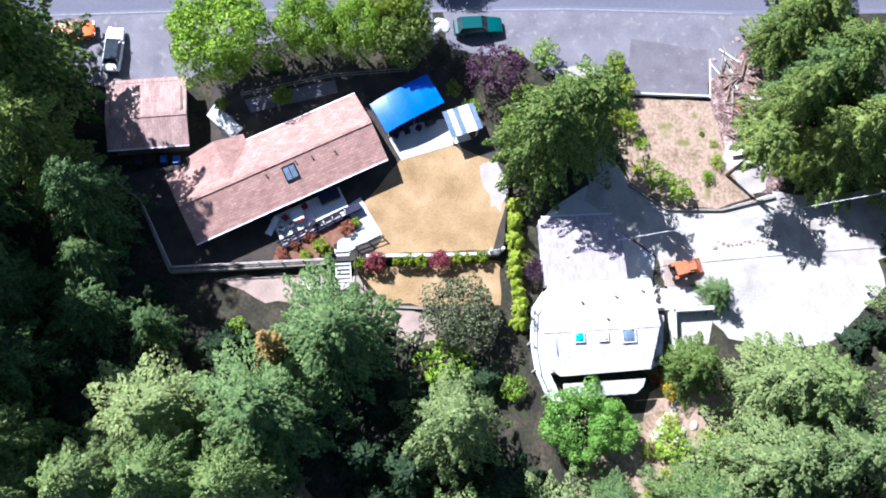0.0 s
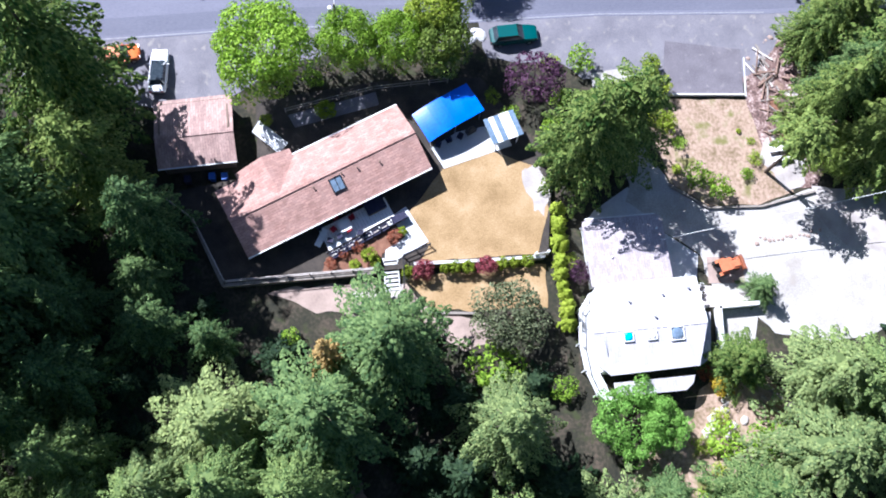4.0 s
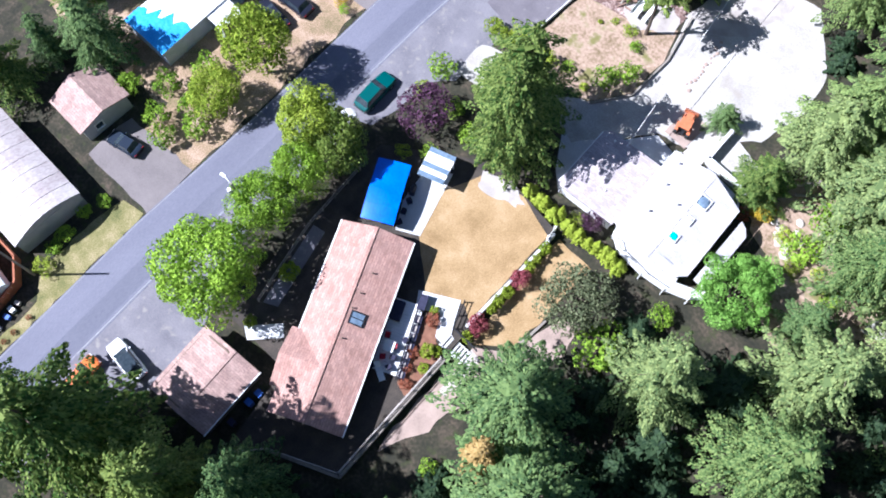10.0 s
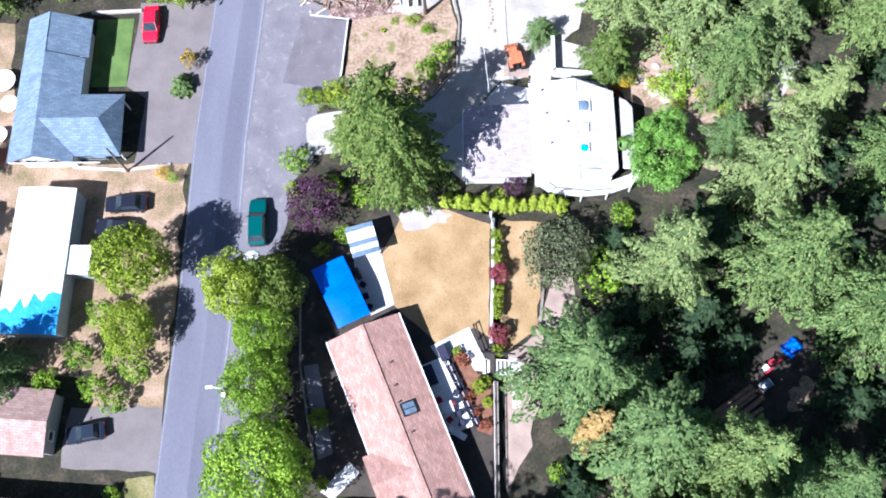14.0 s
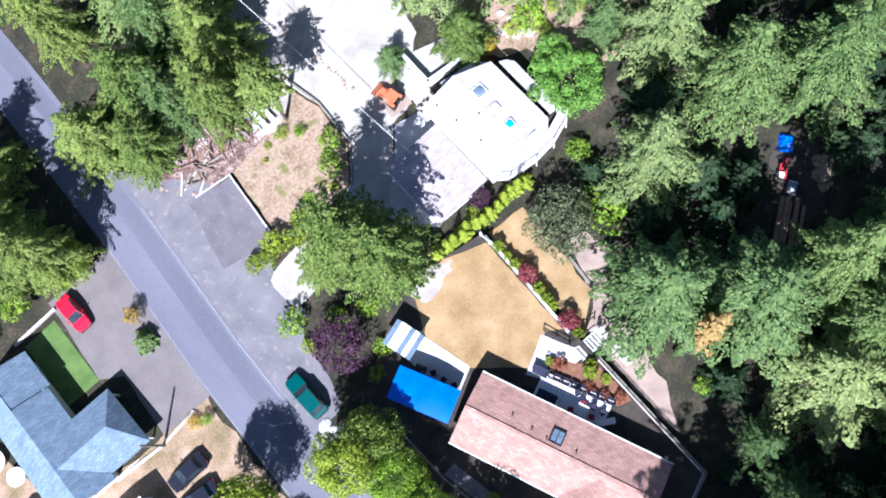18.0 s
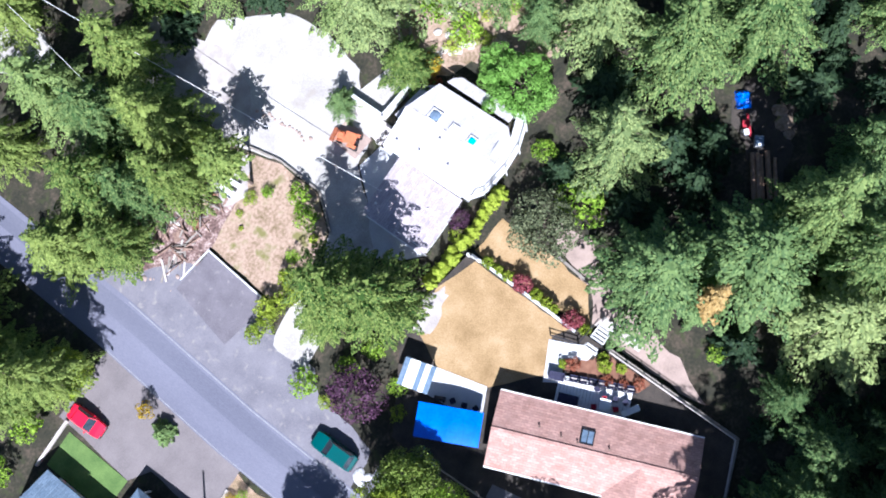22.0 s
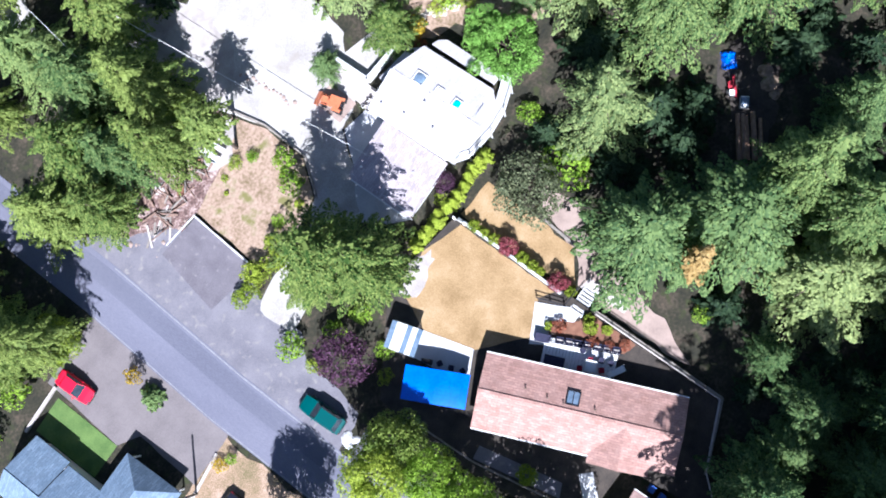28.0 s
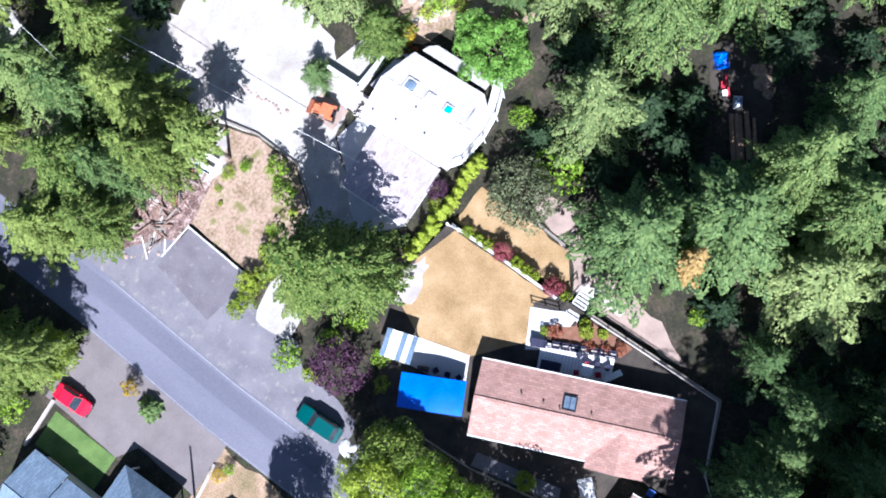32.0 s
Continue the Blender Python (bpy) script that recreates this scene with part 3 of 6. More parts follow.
kind_of_tree("dead", "conifer_tree", "small dying conifer with golden brown needles", conifer_crown(43, 11, 1.7, 14, 0.8, 0.3, 0.4), "dead", 11, 1.7, 0.16, 9, 0.15)
for s in range(2):
    kind_of_tree("broad", "deciduous_tree", "round-crowned leafy tree with bright green leaves", broad_crown(50 + s, 7.5, 4.0, 21, 820, 0.28, 0.21), "leaf", 7.5, 4.0, 0.18, 7, 0.3)
kind_of_tree("broad2", "deciduous_tree", "vivid green leafy tree with a spreading crown", broad_crown(55, 6, 4.4, 34, 420, 0.2, 0.22, 0.7, (0.45, 1.0), (0.14, 0.3)), "bright", 6, 4.4, 0.18, 7, 0.3)
kind_of_tree("broad3", "deciduous_tree", "yellow-green leafy tree beside the road", broad_crown(57, 7, 3.2, 18, 700, 0.28, 0.2), "lime", 7, 3.2, 0.16, 7, 0.3)
kind_of_tree("lime", "deciduous_tree", "tall yellowish green tree in the roadside row", broad_crown(59, 9, 3.2, 20, 760, 0.2, 0.2), "lime", 9, 3.2, 0.18, 8, 0.25)
kind_of_tree("olive", "deciduous_tree", "dull olive green tree in the roadside row", broad_crown(61, 6, 3.1, 18, 700, 0.28, 0.2), "olive", 6, 3.1, 0.15, 7, 0.3)
kind_of_tree("plum", "deciduous_tree", "dark purple-leaved plum tree", broad_crown(63, 5, 3.2, 14, 200), "plum", 5, 3.2, 0.14, 7, 0.3)
kind_of_tree("grey", "deciduous_tree", "airy grey-green tree beside the path", broad_crown(65, 6, 3.8, 19, 270, 0.25, 0.27), "grey", 6, 3.8, 0.15, 8, 0.25)
kind_of_tree("shrub", "shrub", "green leafy shrub on bare ground", broad_crown(67, 2.6, 1.7, 9, 110, 0.08, 0.22), "leaf", 2.6, 1.7, 0.05, 5, 0.2)
kind_of_tree("shrubl", "shrub", "yellow-green leafy shrub on dry ground", broad_crown(68, 2.6, 1.7, 9, 110, 0.08, 0.22), "lime", 2.6, 1.7, 0.05, 5, 0.2)
kind_of_tree("shrubo", "shrub", "small golden yellow shrub", broad_crown(69, 1.6, 1.1, 8, 90, 0.05, 0.16), "gold", 1.6, 1.1, 0.04, 5, 0.2)
kind_of_tree("fern", "shrub", "low spiky green yucca-like shrub", conifer_crown(71, 1.4, 1.4, 6, 0.5, 0.3, 0.3), "fir", 1.4, 1.4, 0.05, 5, 0.1)
kind_of_tree("hedge", "hedge_cedar_tree", "bright yellow-green hedge cedar", conifer_crown(73, 3.2, 0.95, 13, 0.6, 0.1, 0.26), "hedge", 3.2, 0.95, 0.06, 9, 0.1)
kind_of_tree("globe", "globe_shrub", "clipped reddish pink globe shrub on the garden wall", broad_crown(75, 1.5, 1.0, 14, 260, 0.12, 0.10), "pink", 1.5, 1.0, 0.05, 5, 0.2)
kind_of_tree("ygl", "bush", "small bright yellow-green bush along the wall", broad_crown(77, 0.9, 0.65, 10, 170, 0.05, 0.10), "hedge", 0.9, 0.65, 0.03, 5, 0.2)
kind_of_tree("rust", "bush", "dark red-leaved bush in the flower bed", broad_crown(79, 1.2, 0.8, 8, 90, 0.05, 0.13), "rust", 1.2, 0.8, 0.03, 5, 0.2)
turn_rnd = random.Random(4)


def plant(key, x, y, height, radius, z=0.0, group=""):
    variants = KINDS[key]
    pick = variants[turn_rnd.randrange(len(variants))]
    pick = next((v for v in variants if not v[3]), pick)
    ob, h0, r0, used = pick
    m = pose(x, y, z, 0, 0, turn_rnd.uniform(0, 360)) @ Matrix.Diagonal((radius / r0, radius / r0, height / h0, 1))
    if used:
        out = copy_thing(ob, m)
    else:
        ob.matrix_basis = m
        pick[3] = True
        return tagged(ob, group=group)
    out.matrix_basis = m
    return tagged(out, group=group)


TREES = [
    ("con3", 15.4, -43.6, 17.0, 4.4),
    ("con3", 20.0, -42.0, 17.0, 4.2),
    ("con3", 19.4, -36.6, 17.0, 4.4),
    ("con3", 12.0, -47.4, 17.0, 4.0),
    ("cedarb", -17.0, -42.0, 28.0, 7.4),
    ("cedarb", -24.0, -46.6, 25.0, 5.4),
    ("cedarb", -9.6, -40.4, 21.0, 5.2),
    ("con", -20.0, -58.5, 24.0, 6.0),
    ("con", -12.0, -51.5, 25.0, 6.2),
    ("con", -5.0, -47.5, 34.0, 7.2),
    ("con", 1.0, -50.0, 35.0, 7.2),
    ("con", 7.6, -51.5, 32.0, 6.4),
    ("con", -16.0, -62.0, 28.0, 6.6),
    ("con", -9.0, -61.0, 33.0, 7.0),
    ("con", -2.0, -62.0, 37.0, 7.4),
    ("con", -4.6, -36.2, 19.0, 4.2),
    ("con2", -3.4, 42.6, 15.0, 4.6),
    ("con3", -10.4, 40.5, 14.0, 4.6),
    ("con2", -16.4, 36.8, 13.5, 5.2),
    ("con3", -14.6, 32.8, 12.5, 4.2),
    ("con2", -23.4, 35.0, 12.5, 4.8),
    ("con2", -19.8, 30.4, 13.0, 3.6),
    ("con3", -11.2, 47.3, 14.0, 4.8),
    ("con2", -11.2, 28.6, 18.0, 3.4),
    ("con2", -7.4, 33.2, 19.0, 3.6),
    ("con3", 20.4, -23.8, 25.0, 4.6),
    ("broad", -20.8, -24.9, 11.0, 5.2),
    ("broad", -21.8, -16.8, 9.0, 3.4),
    ("broad", -21.7, -12.0, 9.0, 3.0),
    ("lime", -24.2, -7.8, 10.5, 3.3),
    ("olive", -20.9, -7.6, 9.0, 3.2),
    ("plum", -17.8, 1.6, 5.0, 3.2),
    ("cedarb", -10.6, 8.6, 18.0, 5.2),
    ("cedarb", -9.0, 4.4, 18.5, 5.2),
    ("shrub", -6.5, 17.0, 3.0, 1.6),
    ("shrub", -5.0, 19.1, 3.0, 1.4),
    ("shrubl", -19.4, 14.4, 2.0, 1.1),
    ("shrubl", -16.4, 15.0, 2.6, 1.3),
    ("shrubl", -12.6, 14.8, 2.6, 1.3),
    ("shrubl", -18.3, 14.0, 2.5, 1.2),
    ("shrubl", -17.2, 14.2, 2.2, 1.1),
    ("shrubl", -14.2, 13.6, 2.4, 1.2),
    ("shrubl", -13.2, 12.6, 2.4, 1.2),
    ("shrubl", -15.6, 14.2, 2.5, 1.2),
    ("shrub", -20.2, 7.0, 2.6, 1.7),
    ("con", 8.3, -15.6, 17.0, 6.9),
    ("con", 14.3, -21.8, 18.0, 7.2),
    ("dead", 9.1, -20.9, 16.0, 1.9),
    ("pale", 13.9, -31.0, 15.0, 6.8),
    ("pale", 18.8, -35.6, 17.0, 5.0),
    ("pale", 16.4, -5.7, 19.3, 5.0),
    ("grey", 6.3, -4.0, 6.0, 3.8),
    ("con", 6.0, -31.6, 9.0, 2.6),
    ("broad2", 17.0, 6.2, 5.6, 3.9),
    ("broad2", 17.6, 9.2, 4.6, 2.6),
    ("slender", -6.8, 24.8, 13.4, 3.0),
    ("con2", 12.6, 17.4, 8.5, 3.4),
    ("pale", 14.8, 24.6, 13.0, 5.0),
    ("pale", 21.6, 22.6, 13.5, 6.2),
    ("con", -0.6, -37.6, 9.0, 3.2),
    ("con", 1.6, -44.2, 12.0, 4.2),
    ("con", 4.2, -37.5, 9.0, 4.3),
    ("con", 8.4, -44.2, 14.0, 4.8),
    ("con3", 27.8, -5.4, 19.3, 5.6),
    ("pale", 26.9, 3.0, 19.3, 5.6),
    ("con", 25.0, -26.0, 14.0, 4.2),
    ("young", 33.9, -17.7, 4.0, 3.5),
    ("con3", 34.8, -10.2, 19.3, 5.7),
    ("con3", 19.5, -29.4, 24.0, 4.9),
    ("con", 30.4, -25.4, 14.0, 3.9),
    ("con3", 24.6, 15.2, 15.0, 4.0),
    ("broad3", -34.2, -5.0, 10.0, 3.7),
    ("broad3", -35.2, -11.0, 5.5, 2.9),
    ("shrub", -43.4, -16.0, 3.0, 1.6),
    ("shrub", -38.6, -16.6, 3.0, 1.6),
    ("shrub", -36.6, -17.8, 2.5, 1.6),
    ("con2", -34.0, 27.4, 18.0, 3.6),
    ("con2", -36.0, 30.4, 20.0, 4.4),
    ("broad3", -33.9, 27.6, 5.0, 2.8),
    ("con", -57.6, -4.8, 12.0, 4.0),
    ("con", -48.7, -14.9, 12.0, 4.0),
    ("con", -52.4, -18.6, 9.0, 2.5),
    ("con", 5.6, 21.3, 4.6, 1.9),
    ("fern", -33.0, 16.2, 2.0, 1.5),
    ("shrubo", -32.2, 18.9, 2.6, 1.0),
    ("shrubo", 14.4, 16.2, 1.6, 1.3),
    ("shrub", 19.5, 15.2, 2.2, 2.1),
    ("shrub", 10.7, -5.6, 3.0, 2.9),
    ("shrub", 13.4, 0.8, 2.0, 1.5),
    ("con", 24.0, 8.3, 9.0, 2.8),
    ("shrub", 6.0, -24.6, 1.6, 1.1),
    ("shrub", 20.2, 19.5, 2.5, 2.4),
    ("pale", 32.8, 11.1, 14.0, 4.0),
    ("pale", 28.0, 18.5, 16.0, 5.4),
    # darkened young conifers, added to cover sunlit floor with painted shade
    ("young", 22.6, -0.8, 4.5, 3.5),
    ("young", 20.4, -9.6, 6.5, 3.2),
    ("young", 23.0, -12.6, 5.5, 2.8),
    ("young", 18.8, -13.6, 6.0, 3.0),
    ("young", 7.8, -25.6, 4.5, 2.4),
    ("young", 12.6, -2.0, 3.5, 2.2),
    ("con2", -13.9, 9.0, 9.0, 3.0),
    ("con3", 15.6, 27.5, 15.0, 5.0),
    ("pale", 21.5, 28.0, 16.0, 5.2),
    ("con2", -7.0, 35.6, 14.0, 4.6),
    ("olive", -7.0, 30.4, 6.0, 2.4),
]
for key, x, y, height, radius in TREES:
    up = UP if (-19.2 < x < 0 and -30 < y < 0) else 0.0
    plant(key, x, y, height, radius, up, "roadside trees" if -25 < x < -19 and y < 5 else "forest trees" if key in ("con", "con2", "con3", "pale") else "")


# ---- buildings ----
def slope(a, b, c, d, thick=0.16):
    """A roof slope: a slab on the four corners (eave a, b; ridge c, d), thick downwards."""
    m = Mesh()
    pts = [a, b, c, d]
    v = list(pts) + [(p[0], p[1], p[2] - thick) for p in pts]
    m.add(v, [(0, 1, 2, 3), (7, 6, 5, 4), (0, 4, 5, 1), (1, 5, 6, 2), (2, 6, 7, 3), (3, 7, 4, 0)])
    return m


def tri_slab(a, b, c, thick=0.16):
    v = [a, b, c] + [(p[0], p[1], p[2] - thick) for p in (a, b, c)]
    return Mesh().add(v, [(0, 1, 2), (5, 4, 3), (0, 3, 4, 1), (1, 4, 5, 2), (2, 5, 3, 0)])


def walls(parent, outline, top, material, thick=0.18, gables=()):
    """One wall object a side of the outline (counter-clockwise); gables: sides with a peak (side, peak height)."""
    peaks = dict(gables)
    for i, p in enumerate(outline):
        q = outline[(i + 1) % len(outline)]
        d = Vector((q[0] - p[0], q[1] - p[1]))
        nx, ny = -d.y / d.length * thick, d.x / d.length * thick
        e = d.normalized() * thick
        a, b = (p[0] + 0, p[1] + 0), (q[0] - e.x, q[1] - e.y)
        if i in peaks:
            m = Mesh()
            mid = ((a[0] + q[0]) / 2, (a[1] + q[1]) / 2)
            prof = [(*a, 0), (*b, 0), (*b, top), (*mid, peaks[i]), (*a, top)]
            v = prof + [(x + nx, y + ny, z) for x, y, z in prof]
            k = len(prof)
            m.add(v, [tuple(range(k)), tuple(range(k, 2 * k))[::-1]] + [(j, j + k, (j + 1) % k + k, (j + 1) % k) for j in range(k)])
        else:
            m = Mesh().prism([a, b, (b[0] + nx, b[1] + ny), (a[0] + nx, a[1] + ny)], 0, top)
        part("wall", m, material, parent)


def window(parent, x, y, z, w, h, turn, frame="trim"):
    """An upright window: frame, sill and pane, facing the way of turn (0: towards -y)."""
    at = pose(x, y, z, 0, 0, turn)
    fr = part("window", Mesh().box(0, 0, h / 2 - 0.04, w, 0.08, 0.08).box(0, 0, -h / 2 + 0.04, w, 0.08, 0.08).box(-w / 2 + 0.04, 0, 0, 0.08, 0.08, h - 0.16).box(w / 2 - 0.04, 0, 0, 0.08, 0.08, h - 0.16), M[frame], parent, at=at)
    part("pane", Mesh().box(0, 0.01, 0, w - 0.16, 0.03, h - 0.16), M["glass"], fr)
    part("sill", Mesh().box(0, -0.05, -h / 2 - 0.03, w + 0.1, 0.14, 0.05), M[frame], fr)


# main house: local x along the ridge (towards the far gable), y across; the origin at the lawn-side gable corner
house = thing("house", "single-storey house with a faded red shingle gable roof", "house", pose(-9.0, -9.7, UP, 0, 0, -67.5))
HL, HW, EV, RG = 19.6, 7.4, 2.4, 3.65
walls(house, [(0.5, -HW + 0.6), (HL - 0.5, -HW + 0.6), (HL - 0.5, -0.6), (0.5, -0.6)], EV, M["grey_wall"], gables=((1, RG - 0.2), (3, RG - 0.2)))
mid = -HW / 2
part("roof_slope", slope((0, 0, EV), (HL, 0, EV), (HL, mid, RG), (0, mid, RG)), M["pink_roof"], house, "sun-faded red shingle slope")
part("roof_slope", slope((HL, -HW, EV), (0, -HW, EV), (0, mid, RG), (HL, mid, RG)), M["pink_roof"], house, "sun-faded red shingle slope")
# cross wing on the entrance side
WX0, WX1, WY, WP = 11.4, 17.2, -HW - 0.7, 3.56
walls(house, [(WX0 + 0.4, WY + 0.4), (WX1 - 0.4, WY + 0.4), (WX1 - 0.4, -HW + 0.9), (WX0 + 0.4, -HW + 0.9)], EV, M["grey_wall"], gables=((0, WP - 0.2),))
wm = (WX0 + WX1) / 2
part("wing_roof", slope((WX0, WY, EV + 0.02), (wm, WY, WP), (wm, mid - 0.3, WP), (WX0, -HW + 0.3, EV + 0.08)), M["pink_roof"], house)
part("wing_roof", slope((WX1, -HW + 0.3, EV + 0.08), (wm, mid - 0.3, WP), (wm, WY, WP), (WX1, WY, EV + 0.02)), M["pink_roof"], house)
part("ridge_cap", Mesh().box(HL / 2, mid, RG + 0.02, HL, 0.34, 0.05), M["pink_roof"], house)
part("gutter", Mesh().box(HL / 2, 0.06, EV - 0.06, HL, 0.11, 0.11), M["trim"], house, "white gutter along the eave")
part("gutter", Mesh().box(WX0 / 2, -HW - 0.06, EV - 0.06, WX0, 0.11, 0.11), M["trim"], house, "white gutter along the eave")
pitch = math.degrees(math.atan2(RG - EV, HW / 2))


def on_slope(x, y):
    """The place on the lawn-side slope of the house."""
    return pose(x, y, EV + (RG - EV) * (-y / (HW / 2)), 0, 0, 0) @ pose(0, 0, 0, -pitch, 0, 0)


sky1 = part("skylight", Mesh().box(0, -0.68, 0.08, 1.3, 0.1, 0.18).box(0, 0.68, 0.08, 1.3, 0.1, 0.18).box(-0.6, 0, 0.08, 0.1, 1.26, 0.18).box(0.6, 0, 0.08, 0.1, 1.26, 0.18).box(0, 0, 0.08, 0.06, 1.26, 0.14), M["dark_metal"], house, "dark framed skylight", at=on_slope(9.0, -2.45))
for sx in (-0.29, 0.29):
    part("pane", Mesh().box(sx, 0, 0.1, 0.5, 1.24, 0.04), M["sky_glass"], sky1)
for vx, vy in ((4.4, -2.6), (6.6, -3.0), (11.2, -3.1), (8.2, -3.2)):
    part("roof_vent", Mesh().tube([(0, 0, -0.1), (0, 0, 0.24)], 0.06).dome(0, 0, 0.22, 0.1, 0.1, 0.08), M["brown_wall"], house, "small brown roof vent", at=on_slope(vx, vy))
for wx in (3.0, 7.5, 14.0):
    window(house, wx, -0.6, 1.35, 1.6, 1.2, 180)

# garage beside the parking strip
garage = thing("garage", "low brown garage with a shallow shingle roof", "garage", pose(-14.9, -32.4, 0, 0, 0, 2))
walls(garage, [(-3.2, -3.4), (3.2, -3.4), (3.2, 3.4), (-3.2, 3.4)], 2.5, M["brown_wall"], gables=((0, 3.3), (2, 3.3)))
part("roof_slope", slope((3.5, -3.8, 2.5), (3.5, 3.8, 2.5), (0.6, 3.8, 3.3), (0.6, -3.8, 3.3)), M["brown_roof"], garage)
part("roof_slope", slope((-3.6, 3.8, 2.4), (-3.6, -3.8, 2.4), (0.6, -3.8, 3.3), (0.6, 3.8, 3.3)), M["brown_roof"], garage)
part("ridge_cap", Mesh().box(0.6, 0, 3.32, 0.3, 7.6, 0.05), M["brown_roof"], garage)
part("garage_door", Mesh().box(-3.24, 0, 1.1, 0.06, 4.6, 2.1), M["white_wall"], garage, "white panelled garage door")
part("gutter", Mesh().box(3.55, 0, 2.42, 0.11, 7.6, 0.1), M["trim"], garage)

# white house: low-pitched pale roof with a bowed garden side, a lower veranda roof and a wrap-around deck
WCX, WCY = 8.65, 8.7
white = thing("white_house", "house with a pale low-pitched roof, veranda and wrap-around deck", "house", pose(WCX, WCY, 0))
WE, WR = 3.6, 4.25
walls(white, [(-4.0, -4.4), (3.6, -4.4), (3.6, 4.4), (0.0, 5.4), (-4.0, 5.2)], WE, M["white_wall"])


def flat_slope(pts, tops, thick=0.2):
    """A roof slope of any outline, with a height for each corner."""
    return Mesh().prism(pts, [z - thick for z in tops], tops)


west_side = [(0.1, 5.8), (-4.5, 5.6), (-4.4, -4.2), (-2.6, -5.0), (0.1, -5.2)]
east_side = [(0.1, 5.8), (0.1, -5.2), (1.6, -5.2), (3.2, -4.9), (4.15, -3.9), (4.0, 4.6)]
part("roof_slope", flat_slope(west_side, [WR, WE, WE, WE + 0.3, WR]), M["pale_roof"], white, "pale sunlit roof slope")
part("roof_slope", flat_slope(east_side, [WR, WR, WR - 0.25, WE + 0.1, WE, WE]), M["pale_roof"], white, "pale sunlit roof slope")
part("ridge_cap", Mesh().box(0.1, 0.3, WR + 0.02, 0.22, 10.9, 0.05), M["pale_roof"], white)
for i, (p, q) in enumerate(zip(west_side, west_side[1:])):
    if i in (0, 1):
        d = Vector((q[0] - p[0], q[1] - p[1]))
        z0, z1 = ((WR, WE), (WE, WE))[i]
        part("fascia", Mesh().tube([(*p, z0 - 0.1), (*q, z1 - 0.1)], 0.09, 4), M["trim"], white, "white fascia")
for k, (px_, py_, key) in enumerate(((0.75, -1.9, "cyan"), (0.8, 0.35, "trim"), (0.85, 2.75, "sky_glass"))):
    zz, big = WR - (WR - WE) * (px_ - 0.1) / 4.0, (0.95, 0.9, 1.3)[k]
    h2 = big / 2
    s2 = part("skylight", Mesh().box(0, -h2 + 0.04, 0.1, big, 0.08, 0.26).box(0, h2 - 0.04, 0.1, big, 0.08, 0.26).box(-h2 + 0.04, 0, 0.1, 0.08, big - 0.16, 0.26).box(h2 - 0.04, 0, 0.1, 0.08, big - 0.16, 0.26), M["trim"], white, ("turquoise domed skylight", "white domed skylight", "blue-tinted skylight")[k], at=pose(px_, py_, zz, 0, 9, 0))
    part("pane", Mesh().dome(0, 0, 0.16, h2 - 0.06, h2 - 0.06, 0.16, 14, 4), M[key], s2)
for vx, vy in ((-3.4, 4.6), (-2.6, -1.3), (-0.9, 0.9), (-3.0, 2.0)):
    part("roof_vent", Mesh().tube([(0, 0, 0), (0, 0, 0.42)], 0.08).dome(0, 0, 0.42, 0.13, 0.13, 0.08), M["grey_wall"], white, at=pose(vx, vy, WR - (WR - WE) * abs(vx - 0.1) / 4.5 - 0.05))
part("flashing", Mesh().box(0.9, -4.1, WR - 0.12, 2.6, 0.06, 0.06), M["grey_wall"], white, "dark seam across the roof")
# veranda roof, one step lower on the forest side
part("veranda_roof", flat_slope([(4.75, 4.3), (4.75, -3.5), (6.05, -3.5), (6.05, 3.3), (5.5, 4.0)], [2.75, 2.75, 2.5, 2.5, 2.6], 0.14), M["pale_roof"], white, "pale lower veranda roof")
for vy in (-3.3, -1.2, 0.9, 3.0):
    part("veranda_post", Mesh().box(5.9, vy, 1.2, 0.12, 0.12, 2.4), M["trim"], white)
part("porch_roof", flat_slope([(-1.3, 5.9), (-1.1, 6.9), (3.2, 6.2), (4.0, 4.9), (0.2, 6.0)], [2.6, 2.4, 2.4, 2.5, 2.6], 0.12), M["pale_roof"], white, "narrow lower roof on the yard side")
DZ = 1.5
deck_line = [(3.6, -4.4), (6.3, -3.4), (6.6, -4.1), (5.6, -5.0), (3.2, -5.8), (0.6, -6.0), (-2.6, -5.6), (-4.0, -4.5)]
part("deck_floor", Mesh().prism(deck_line, DZ - 0.2, DZ), M["concrete"], white, "pale painted deck")
for i in range(1, 7):
    p, q = deck_line[i], deck_line[i + 1]
    n2 = max(1, int(math.dist(p, q) / 1.5))
    for k in range(n2):
        x, y = p[0] + (q[0] - p[0]) * k / n2, p[1] + (q[1] - p[1]) * k / n2
        part("deck_post", Mesh().box(x, y, (DZ + 1.0) / 2, 0.12, 0.12, DZ + 1.0), M["trim"], white)
    part("deck_rail", Mesh().tube([(*p, DZ + 0.98), (*q, DZ + 0.98)], 0.06, 6), M["trim"], white)
    part("deck_rail", Mesh().tube([(*p, DZ + 0.5), (*q, DZ + 0.5)], 0.035, 6), M["trim"], white)
for wy in (-2.5, 0.5, 2.8):
    window(white, 3.6, wy, 1.5, 1.5, 1.3, 90)
